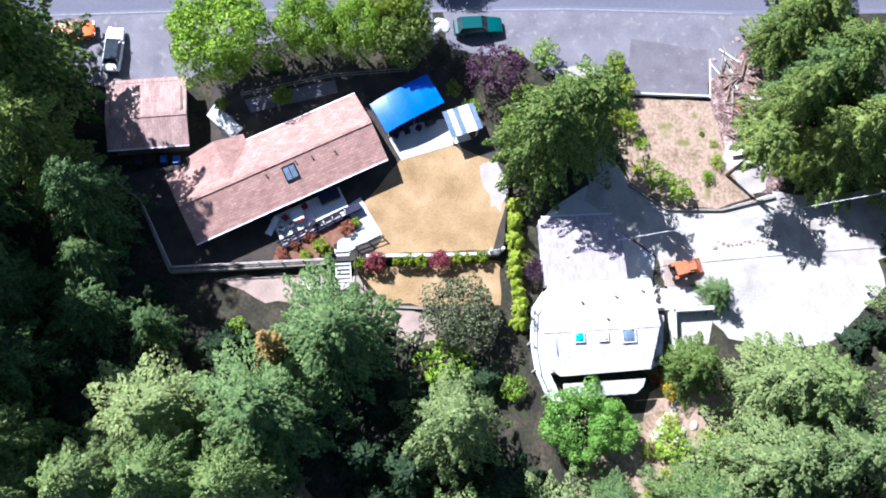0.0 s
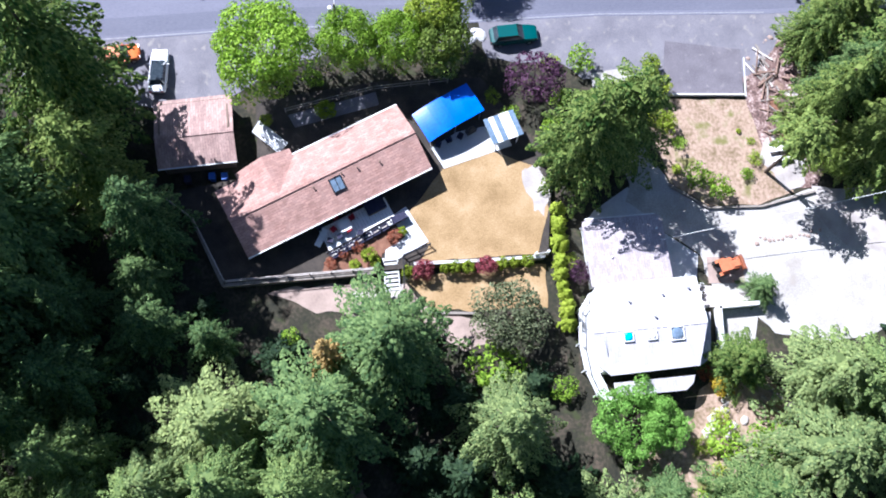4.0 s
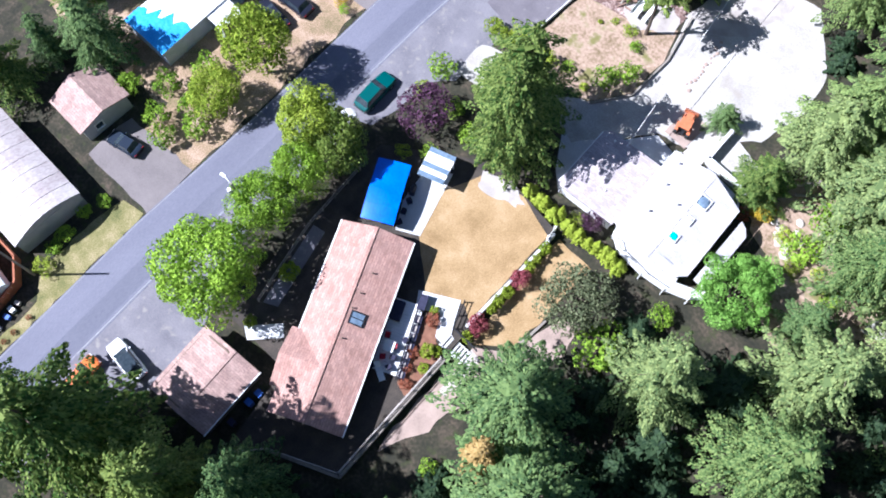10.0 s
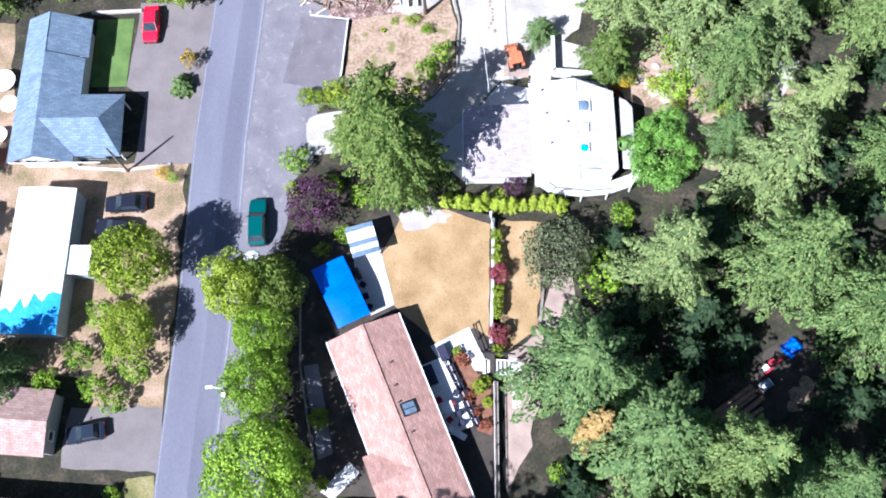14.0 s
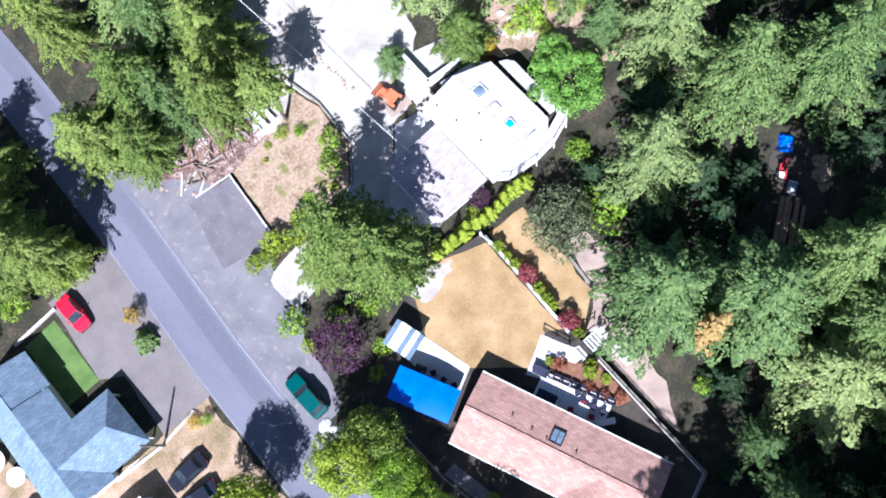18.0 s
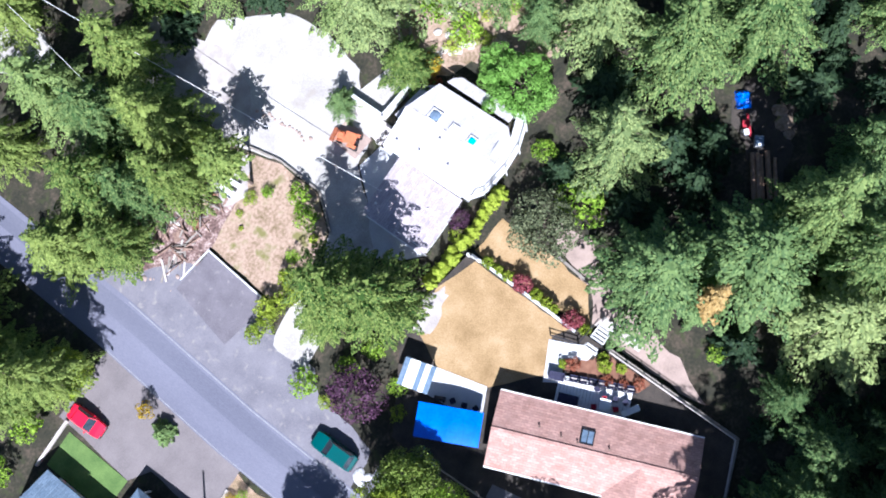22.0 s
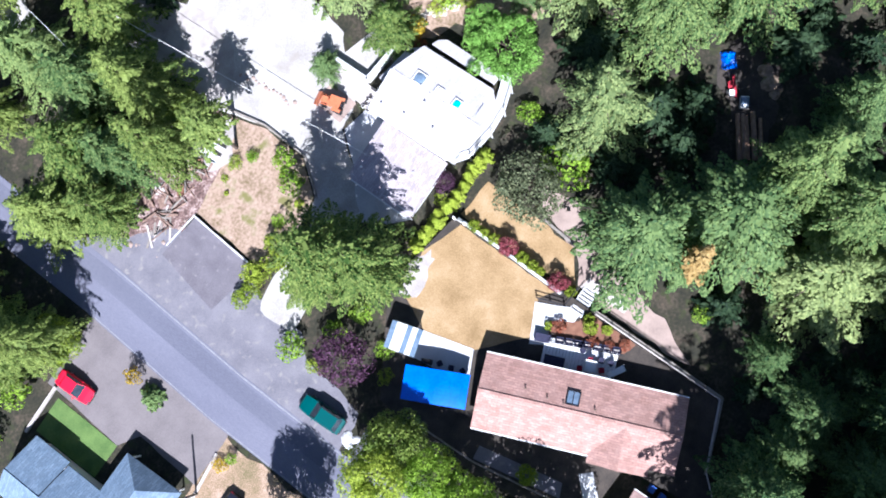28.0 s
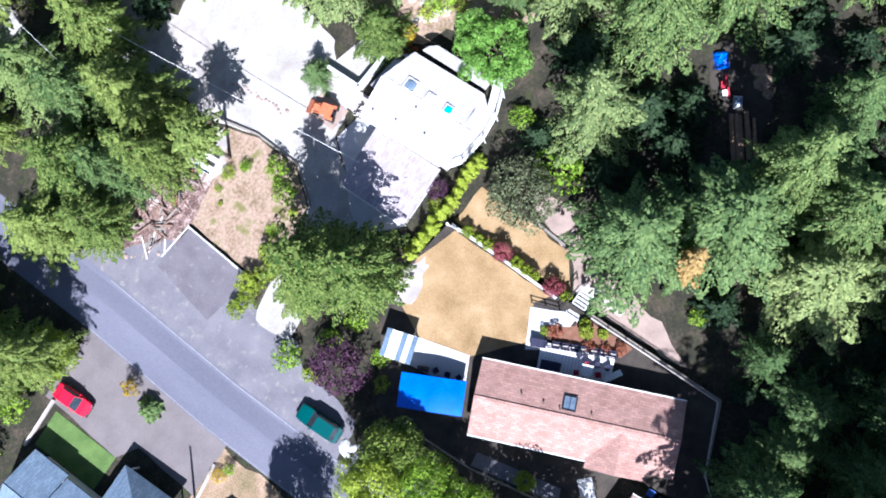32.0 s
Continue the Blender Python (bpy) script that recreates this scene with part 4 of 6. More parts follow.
# low shaded wing with rounded eave corners
wing = thing("garage_wing", "low pale shingled garage wing of the white house", "garage", pose(0.8, 8.35, 0))
walls(wing, [(-3.0, -3.6), (3.0, -3.6), (3.0, 3.6), (-3.0, 3.6)], 2.5, M["white_wall"])
edge_w = [(3.35, 4.0), (-2.9, 4.0), (-3.3, 3.75), (-3.45, 3.3), (-3.45, -3.5), (-3.2, -3.9), (-2.8, -4.0), (3.35, -4.0)]
part("roof_slope", flat_slope(edge_w, [2.95, 2.5, 2.48, 2.47, 2.47, 2.48, 2.5, 2.95], 0.16), M["wing_roof"], wing, "sun-bleached shingle roof with a low pitch")
part("gutter", Mesh().box(-3.52, -0.1, 2.38, 0.11, 7.0, 0.1), M["trim"], wing)
for vx, vy in ((-1.9, 3.2), (-0.8, 0.4), (0.6, -1.6)):
    part("roof_vent", Mesh().tube([(0, 0, 0), (0, 0, 0.3)], 0.07).dome(0, 0, 0.3, 0.12, 0.12, 0.07), M["trim"], wing, at=pose(vx, vy, 2.62))

# blue-grey house across the road
blue = thing("blue_house", "blue-grey shingled house with an L-shaped gable roof", "house", pose(-45.4, 14.9, 0, 0, 0, 0))
walls(blue, [(-3.6, -7.8), (2.0, -7.8), (2.0, 7.6), (-3.6, 7.6)], 2.7, M["white_wall"], gables=((0, 4.1), (2, 4.0)))
part("roof_slope", slope((2.4, -8.3, 2.6), (2.4, 3.6, 2.6), (-1.2, 3.6, 4.4), (-1.2, -8.3, 4.4)), M["blue_roof"], blue)
part("roof_slope", slope((-4.2, 8.3, 2.7), (-4.6, -8.3, 2.5), (-1.2, -8.3, 4.4), (-1.2, 8.3, 4.4)), M["blue_roof"], blue)
part("roof_slope", slope((2.7, 3.75, 2.5), (2.7, 8.3, 2.5), (-1.2, 8.3, 4.32), (-1.2, 3.75, 4.32)), M["blue_roof"], blue)
walls(blue, [(1.4, -7.0), (5.0, -7.0), (5.0, -1.4), (1.4, -1.4)], 2.7, M["blue_wall"], gables=((1, 4.0),))
part("roof_slope", slope((0.2, -7.6, 2.6), (7.2, -7.6, 2.4), (5.2, -4.1, 4.3), (-1.2, -4.1, 4.3)), M["blue_roof"], blue)
part("roof_slope", slope((7.0, -0.6, 2.4), (0.2, -0.6, 2.6), (-1.2, -4.1, 4.3), (5.2, -4.1, 4.3)), M["blue_roof"], blue)
part("porch_roof", tri_slab((7.2, -7.6, 2.4), (7.0, -0.6, 2.4), (5.2, -4.1, 4.3)), M["blue_roof"], blue, "steep shaded hip end of the wing")
part("porch_post", Mesh().box(6.9, -7.0, 1.15, 0.14, 0.14, 2.3), M["trim"], blue)
part("porch_post", Mesh().box(6.8, -1.2, 1.15, 0.14, 0.14, 2.3), M["trim"], blue)
part("fascia", Mesh().box(0.4, -8.36, 2.5, 9.6, 0.06, 0.22), M["trim"], blue, "white fascia board")
for wx in (-2.4, 0.0):
    window(blue, wx, -7.8, 1.5, 1.3, 1.2, 0)

# long white mobile home
mobile = thing("mobile_home", "long white mobile home partly covered by a blue tarp", "mobile home", pose(-45.3, -3.9, 0, 0, 0, -1.5))
walls(mobile, [(-2.9, -7.4), (2.9, -7.4), (2.9, 7.4), (-2.9, 7.4)], 2.8, M["blue_wall"])
part("roof", slope((3.0, -7.6, 2.85), (3.0, 7.6, 2.85), (0, 7.6, 3.2), (0, -7.6, 3.2)), M["white_roof"], mobile)
part("roof", slope((-3.0, 7.6, 2.85), (-3.0, -7.6, 2.85), (0, -7.6, 3.2), (0, 7.6, 3.2)), M["white_roof"], mobile)
part("entry_roof", Mesh().box(4.1, 0.1, 2.55, 2.4, 3.0, 0.12), M["white_roof"], mobile, "flat white roof over the entry")
for ex, ey in ((5.1, -1.2), (5.1, 1.4)):
    part("entry_post", Mesh().box(ex, ey, 1.25, 0.1, 0.1, 2.5), M["trim"], mobile)
part("entry_wall", Mesh().box(4.0, -1.2, 1.2, 2.0, 0.1, 2.4), M["blue_wall"], mobile)
rt = random.Random(3)
tm = Mesh()
N1 = 15
for i in range(N1):
    for j in range(N1):
        x = -3.05 + 6.1 * i / (N1 - 1)
        y = -7.65 + (2.1 + 0.16 * i + 0.5 * math.sin(i * 1.7) + 0.3 * math.sin(i * 4.1)) * j / (N1 - 1)
        tm.v.append((x, y, 3.24 - 0.35 * abs(x) / 3.0 + rt.uniform(0, 0.03)))
tm.f = [(i * N1 + j, (i + 1) * N1 + j, (i + 1) * N1 + j + 1, i * N1 + j + 1) for i in range(N1 - 1) for j in range(N1 - 1)]
tarp2 = tagged(part("tarp", tm, M["tarp_dull"]), "light blue tarp spread over the mobile home roof", "tarp")
tarp2.matrix_basis = mobile.matrix_basis.copy()
tarp2.modifiers.new("thick", "SOLIDIFY").thickness = 0.02

# small brown cabin and the long metal-roofed building
cabin = thing("cabin", "small cabin with a faded pinkish brown gable roof", "cabin", pose(-44.8, -19.8, 0, 0, 0, -4))
walls(cabin, [(-2.2, -2.9), (2.5, -2.9), (2.5, 2.7), (-2.2, 2.7)], 2.5, M["grey_wall"], gables=((1, 3.9), (3, 3.9)))
part("roof_slope", slope((-2.6, -3.3, 2.4), (2.6, -3.3, 2.4), (3.0, -0.1, 3.9), (-2.6, -0.1, 3.9)), M["brown_roof"], cabin)
part("roof_slope", slope((2.6, 3.1, 2.4), (-2.6, 3.1, 2.4), (-2.6, -0.1, 3.9), (3.0, -0.1, 3.9)), M["brown_roof"], cabin)
window(cabin, 2.5, -1.2, 1.4, 1.0, 1.0, 90)
shop = thing("workshop", "long workshop with a weathered arched metal roof", "workshop", pose(-44.3, -31.1, 0, 0, 0, -4))
SLN, SW = 12.8, 7.6
walls(shop, [(-SLN / 2, -SW / 2), (SLN / 2, -SW / 2), (SLN / 2, SW / 2), (-SLN / 2, SW / 2)], 2.8, M["grey_wall"])
prof = [(-SW / 2 - 0.2 + (SW + 0.4) * i / 8, 2.85 + 1.3 * math.sin(math.pi * i / 8)) for i in range(9)]
panels = 16
for k in range(panels):
    x0, x1 = -SLN / 2 - 0.2 + (SLN + 0.4) * k / panels, -SLN / 2 - 0.2 + (SLN + 0.4) * (k + 1) / panels - 0.03
    lift = 0.03 * (k % 2)
    m = Mesh()
    m.v = [(x, y, z + lift + dz) for x in (x0, x1) for y, z in prof for dz in (0, -0.06)]
    m.f = [(2 * i, 2 * i + 2, 18 + 2 * i + 2, 18 + 2 * i) for i in range(8)] + [(18 + 2 * i + 1, 18 + 2 * i + 3, 2 * i + 3, 2 * i + 1) for i in range(8)] + [(2 * i + 1, 2 * i + 3, 2 * i + 2, 2 * i) for i in range(8)] + [(18 + 2 * i, 18 + 2 * i + 2, 18 + 2 * i + 3, 18 + 2 * i + 1) for i in range(8)]
    m.f = [q[::-1] for q in m.f]
    part("panel", m, M["metal_roof"], shop)
gv = [(-SW / 2 + 0.02 + (SW - 0.04) * i / 8, 2.8 + 1.27 * math.sin(math.pi * i / 8)) for i in range(9)]
for xx in (SLN / 2 - 0.15, -SLN / 2 + 0.03):
    m = Mesh()
    m.add([(xx, y, z) for y, z in gv] + [(xx + 0.12, y, z) for y, z in gv], [tuple(range(9))[::-1], tuple(range(9, 18))] + [(i, i + 1, i + 10, i + 9) for i in range(8)] + [(8, 0, 9, 17)])
    part("gable_end", m, M["grey_wall"], shop)
slate = thing("slate_house", "low house with a blue-grey roof behind a red fence", "house", pose(-43.2, -41.0, 0, 0, 0, -4))
walls(slate, [(-4.8, -3.4), (4.0, -3.4), (4.0, 3.0), (-4.8, 3.0)], 2.6, M["grey_wall"], gables=((1, 3.5), (3, 3.5)))
part("roof_slope", slope((-5.2, -3.8, 2.5), (4.4, -3.8, 2.5), (4.4, 0.2, 3.5), (-5.2, 0.2, 3.5)), M["blue_roof"], slate)
part("roof_slope", slope((4.4, 3.6, 2.5), (-5.2, 3.6, 2.5), (-5.2, 0.2, 3.5), (4.4, 0.2, 3.5)), M["grey_roof"], slate)
for k in range(2):
    part("roof_vent", Mesh().tube([(0, 0, 0), (0, 0, 0.5)], 0.12).dome(0, 0, 0.5, 0.2, 0.2, 0.14), M["trim"], slate, at=pose(-1.5 + 0.7 * k, 1.6, 3.0))


# ---- canopies ----
canopy = thing("canopy", "bright blue tarp canopy on a metal frame over the patio", "canopy", pose(-14.7, -7.5, UP, 0, 0, -64))
cm = Mesh()
NA, NB = 17, 11


def cover_height(x, y):
    """Height of the tarp: a shallow arch, dropping at both ends, the south end more."""
    return 2.6 - 0.035 * y * y - 0.05 * max(0.0, x) ** 2 - 0.012 * max(0.0, -x) ** 2


for i in range(NA):
    for j in range(NB):
        x, y = -3.2 + 6.4 * i / (NA - 1), -1.7 + 3.4 * j / (NB - 1)
        cm.v.append((x, y, cover_height(x, y) - 0.008 * math.sin(math.pi * ((i / (NA - 1)) * 4 % 1))))
cm.f = [(i * NB + j, (i + 1) * NB + j, (i + 1) * NB + j + 1, i * NB + j + 1) for i in range(NA - 1) for j in range(NB - 1)]
ct = part("cover", cm, M["tarp"], canopy, "glossy blue tarp sagging between the frame tubes")
ct.modifiers.new("thick", "SOLIDIFY").thickness = 0.02
for x in (-2.9, 0, 2.9):
    for y in (-1.5, 1.5):
        part("leg", Mesh().tube([(x, y, -0.02), (x, y, cover_height(x, y) - 0.05)], 0.03, 6), M["chrome"], canopy)
part("ridge_tube", Mesh().tube([(-1.6, 0, 2.53), (0.8, 0, 2.53)], 0.03, 6), M["chrome"], canopy)
pergola = thing("pergola", "small shelter roofed with white and blue-grey panels", "pergola", pose(-12.7, -2.2, UP, 0, 0, -74))
for x in (-1.2, 1.2):
    for y in (-1.2, 1.2):
        part("post", Mesh().box(x, y, 1.1, 0.1, 0.1, 2.2), M["trim"], pergola)
for k in range(6):
    part("slat", Mesh().box(-1.35 + 0.54 * k, 0, 2.26, 0.52, 2.8, 0.06), M[("sky_glass", "trim", "trim", "sky_glass", "trim", "sky_glass")[k]], pergola)
for y in (-1.2, 1.2):
    part("beam", Mesh().box(0, y, 2.17, 2.9, 0.1, 0.12), M["trim"], pergola)


# ---- vehicles ----
def car(name, label, colour, at, length=4.6, width=1.82, height=1.45, cab=(0.27, 0.86), hood=0.86, category="car", group="", bed=False, roof=None):
    """A car along local y, its front at +y: body shell lofted from stations, cabin glass, roof, wheels, lamps."""
    ob = thing(name, label, category, at, group)
    body_paint = paint(name + "_paint", colour)
    m = Mesh()
    st = [(-0.5, 0.80, 0.55, 0.70), (-0.485, 0.90, 0.42, 0.86), (-0.40, 0.98, 0.30, 0.93), (-0.2, 1.0, 0.26, 0.94), (0.0, 1.0, 0.26, 0.94), (0.2, 1.0, 0.26, 0.92), (0.36, 0.97, 0.28, 0.84), (0.47, 0.88, 0.34, 0.74), (0.5, 0.72, 0.45, 0.62)]
    k = 8
    for s, wf, zb, zt in st:
        hw, y = width / 2 * wf, s * length
        zt = zt * hood / 0.86
        m.v += [(-hw * 0.86, y, zb), (-hw, y, zb + 0.16), (-hw, y, zt - 0.14), (-hw * 0.88, y, zt), (hw * 0.88, y, zt), (hw, y, zt - 0.14), (hw, y, zb + 0.16), (hw * 0.86, y, zb)]
    m.f = [(i * k + j, i * k + (j + 1) % k, (i + 1) * k + (j + 1) % k, (i + 1) * k + j) for i in range(len(st) - 1) for j in range(k)] + [tuple(range(k))[::-1], tuple(range((len(st) - 1) * k, len(st) * k))]
    m.f = [q[::-1] for q in m.f]
    part("body", m, body_paint, ob)
    rear, front = (cab[0] - 0.5) * length, (cab[1] - 0.5) * length - 0.55
    rear = -(0.5 - (1 - cab[1])) * length if not bed else -0.02 * length
    front = (0.5 - cab[0]) * length
    belt, top = 0.90 * hood / 0.86, height
    hw = width / 2
    lo = [(-hw * 0.88, rear), (hw * 0.88, rear), (hw * 0.88, front), (-hw * 0.88, front)]
    rs, fs = (0.35 if not bed else 0.18), 0.75
    hi = [(-hw * 0.68, rear + rs), (hw * 0.68, rear + rs), (hw * 0.68, front - fs), (-hw * 0.68, front - fs)]
    glass = [(*p, belt) for p in lo] + [(*p, top - 0.05) for p in hi]
    for name2, q in (("rear_window", (0, 1, 5, 4)), ("side_window", (1, 2, 6, 5)), ("windscreen", (2, 3, 7, 6)), ("side_window", (3, 0, 4, 7))):
        c0 = sum((Vector(glass[i]) for i in q), Vector()) / 4
        inner = [Vector(glass[i]) + (Vector((0, 0.5 * (rear + front), 0.9)) - c0).normalized() * 0.03 for i in q]
        part(name2, Mesh().add([glass[i] for i in q] + inner, [(0, 1, 2, 3), (7, 6, 5, 4), (0, 4, 5, 1), (1, 5, 6, 2), (2, 6, 7, 3), (3, 7, 4, 0)]), M["glass"], ob, "dark tinted glass")
    part("roof", Mesh().prism([(p[0] * 1.02, p[1]) for p in hi], top - 0.06, top), roof or body_paint, ob)
    for a, b in zip(lo, hi):
        part("pillar", Mesh().tube([(*a, belt - 0.02), (*b, top - 0.03)], 0.045, 6), body_paint, ob)
    for sx in (-1, 1):
        part("headlight", Mesh().box(sx * hw * 0.62, length * 0.488, 0.64, 0.34, 0.1, 0.14), M["chrome"], ob)
        part("tail_light", Mesh().box(sx * hw * 0.66, -length * 0.493, 0.74, 0.3, 0.06, 0.14), M["red_cloth"], ob)
        part("mirror", Mesh().box(sx * (hw + 0.08), front - 0.45, 0.98, 0.18, 0.1, 0.12), body_paint, ob)
        for sy in (-0.31, 0.31):
            x = sx * (hw - 0.1)
            tyre = part("wheel", Mesh().tube([(x - 0.11, sy * length, 0.32), (x + 0.11, sy * length, 0.32)], 0.32, 16), M["rubber"], ob)
            part("rim", Mesh().tube([(x - 0.12 if sx < 0 else x + 0.08, sy * length, 0.32), (x - 0.08 if sx < 0 else x + 0.12, sy * length, 0.32)], 0.2, 12), M["chrome"], tyre)
    if bed:
        part("bed_floor", Mesh().box(0, -length * 0.27, 0.95, width * 0.74, length * 0.36, 0.04), M["rubber"], ob)
        part("bed_rail", Mesh().box(-width * 0.42, -length * 0.26, 1.0, 0.1, length * 0.42, 0.12).box(width * 0.42, -length * 0.26, 1.0, 0.1, length * 0.42, 0.12).box(0, -length * 0.47, 1.0, width * 0.9, 0.08, 0.12), body_paint, ob)
    else:
        part("wiper", Mesh().tube([(-0.4, front - 0.08, belt + 0.04), (0.2, front - 0.2, belt + 0.12)], 0.015, 4), M["rubber"], ob)
    part("bumper", Mesh().box(0, length * 0.495, 0.45, width * 0.8, 0.12, 0.16), M["rubber"], ob)
    part("bumper", Mesh().box(0, -length * 0.495, 0.48, width * 0.82, 0.12, 0.16), M["rubber"], ob)
    return ob


car("suv", "dark teal sport utility vehicle parked on the shoulder", (0.0, 0.075, 0.075), pose(-23.8, 0.5, 0.035, 0, 0, 2), 5.0, 1.9, 1.75, (0.30, 0.93), 0.98)
car("sedan", "white sedan with a black glass roof on the parking strip", (0.85, 0.85, 0.86), pose(-22.5, -36.1, 0.035, 0, 0, 84), 4.7, roof=M["glass"])
car("small_car", "orange old car parked under the trees", (0.70, 0.17, 0.04), pose(-24.6, -40.0, 0.035, 0, 0, 8), 4.2)
car("red_car", "bright red car parked on the driveway", (0.72, 0.01, 0.04), pose(-37.0, 23.6, 0.04, 0, 0, 182), 4.4)
car("dark_car", "black car parked beside the mobile home", (0.012, 0.014, 0.025), pose(-37.7, 2.7, 0.02, 0, 0, 92), 4.4)
car("dark_car", "black car half hidden under the roadside tree", (0.012, 0.014, 0.025), pose(-38.4, 0.0, 0.02, 0, 0, 84), 4.4)
car("navy_car", "dark blue car on the gravel beside the cabin", (0.01, 0.018, 0.035), pose(-39.3, -20.8, 0.035, 0, 0, 100), 3.8, 1.7)


# ---- garden walls, steps, fences ----
def wall_line(name, pts, z0, h, t, material, label, cap=None):
    ob = thing(name, label, "wall", pose(0, 0, 0))
    for p, q in zip(pts, pts[1:]):
        d = Vector((q[0] - p[0], q[1] - p[1]))
        ang, mid2 = math.degrees(math.atan2(d.y, d.x)), ((p[0] + q[0]) / 2, (p[1] + q[1]) / 2)
        part("wall", Mesh().box(*mid2, z0 + h / 2, d.length, t, h, ang), material, ob)
        if cap:
            part("cap", Mesh().box(*mid2, z0 + h + 0.04, d.length + 0.1, t + 0.1, 0.08, ang), cap, ob, "pale cap")
    return tagged(ob, kind="structure")


wall_line("retaining_wall", [(0.3, 0.6), (0.15, -6), (-0.1, -12.2)], 0, 0.95, 0.2, M["stone"], "low pale retaining wall below the lawn", M["concrete"])
wall_line("retaining_wall", [(0.4, -16.0), (0.4, -30.6), (-6.5, -33.3)], 0, 0.92, 0.22, M["grey_wood"], "timber retaining wall below the house", M["grey_wood"])
wall_line("pad_kerb", [(-16.0, 15.4), (-15.3, 24.0)], 0, 0.5, 0.16, M["concrete"], "low pale kerb wall of the parking pad")
wall_line("pad_kerb", [(-15.2, 24.2), (-19.6, 24.8)], 0, 0.14, 0.14, M["concrete"], "low pale kerb on the debris side of the pad")
wall_line("drive_kerb", [(-6.2, 14.4), (-3.4, 18.0), (-3.1, 23.6), (-4.2, 29.4)], 0, 0.4, 0.2, M["grey_wood"], "dark low wall along the driveway")
wall_line("landscape_timber", [(5.2, -6.6), (4.7, -11.3)], 0, 0.3, 0.25, M["grey_wood"], "weathered landscape timber beside the path")


def fence(name, pts, z, h, material, label, gap=2.0, rails=2):
    ob = thing(name, label, "fence", pose(0, 0, 0))
    for p, q in zip(pts, pts[1:]):
        n3 = max(1, int(math.dist(p, q) / gap))
        for k in range(n3 + 1):
            x, y = p[0] + (q[0] - p[0]) * k / n3, p[1] + (q[1] - p[1]) * k / n3
            part("post", Mesh().box(x, y, z + h / 2, 0.1, 0.1, h), material, ob)
        for r in range(rails):
            zz = z + h * (r + 1) / rails - 0.08
            part("rail", Mesh().tube([(*p, zz), (*q, zz)], 0.05, 6), material, ob)
    return ob


fence("rail_fence", [(0.15, -16.2), (0.15, -30.4), (-6.3, -33.1), (-8.5, -35.5)], UP + 0.08, 1.0, M["stone"], "pale thin rail fence on the retaining wall")
fence("deck_railing", [(-4.6, -14.2), (-1.7, -20.5)], UP + 0.3, 0.9, M["dark_metal"], "black metal railing along the house deck", 1.2, 3)
fence("step_railing", [(-1.8, -10.5), (-0.9, -13.2), (2.2, -13.4)], UP, 0.95, M["dark_metal"], "dark railing beside the garden steps", 1.0, 2)
fence("picket_fence", [(-18.9, -7.0), (-18.6, -14.6), (-16.9, -23.6)], UP, 1.1, M["grey_wood"], "weathered fence between the hedge and the house", 1.6, 2)
steps = thing("garden_steps", "pale timber garden steps down to the lower path", "steps", pose(0, 0, 0))
for k in range(8):
    x = -0.75 + 0.4 * k
    z1 = UP + 0.08 - 0.11 * k
    part("step", Mesh().box(x, -14.5, z1, 0.25, 1.3, 0.07), M["concrete"], steps)
    part("riser", Mesh().box(x, -14.5, (z1 - 0.06) / 2, 0.12, 1.2, max(0.02, z1 - 0.06)), M["grey_wood"], steps)
for y in (-15.2, -13.8):
    part("stringer", Mesh().prism([(-0.95, y - 0.05), (2.2, y - 0.05), (2.2, y + 0.05), (-0.95, y + 0.05)], 0, [UP + 0.12, 0.12, 0.12, UP + 0.12]), M["trim"], steps)

deck = thing("house_deck", "white painted deck along the house with furniture", "deck", pose(-4.35, -17.3, UP, 0, 0, -67.5))
for k in range(22):
    part("plank", Mesh().box(-3.45 + 0.33 * k, 0.0, 0.27, 0.31, 2.9, 0.05), M["trim"], deck)
part("joist", Mesh().box(0, -1.2, 0.12, 7.2, 0.12, 0.24).box(0, 1.2, 0.12, 7.2, 0.12, 0.24), M["grey_wood"], deck)


# ---- garden plants ----
for k in range(13):
    plant("hedge", -4.2 + 0.95 * k + turn_rnd.uniform(-0.2, 0.2), 2.5 - 0.05 * k + turn_rnd.uniform(-0.35, 0.35), turn_rnd.uniform(1.8, 4.2), turn_rnd.uniform(0.5, 1.05), 0.0, "hedge cedars beside the lawn")
for y, r in ((-11.4, 1.05), (-5.2, 1.0)):
    plant("globe", 0.75, y, 2.3, r, 0.02, "globe shrubs on the wall")
for y in (-1.2, -2.5, -3.6, -7.0, -8.3, -9.3, -12.9):
    plant("ygl", 0.65, y, turn_rnd.uniform(1.3, 1.9), turn_rnd.uniform(0.5, 0.75), 0.02, "bushes along the wall")
for key, x, y, h, r in (("rust", -2.9, -13.9, 1.2, 0.85), ("rust", -2.3, -17.5, 0.8, 0.7), ("rust", -1.6, -19.0, 0.8, 0.6), ("ygl", -1.2, -16.5, 1.3, 0.8), ("ygl", -0.6, -15.9, 0.8, 0.6), ("ygl", -3.4, -13.1, 0.9, 0.5),
                        ("ygl", -0.5, -18.0, 0.7, 0.6), ("rust", -0.7, -20.2, 0.9, 0.7), ("ygl", -16.6, -19.6, 1.6, 1.1), ("ygl", -16.0, -25.6, 1.0, 0.7)):
    plant(key, x, y, h, r, UP)
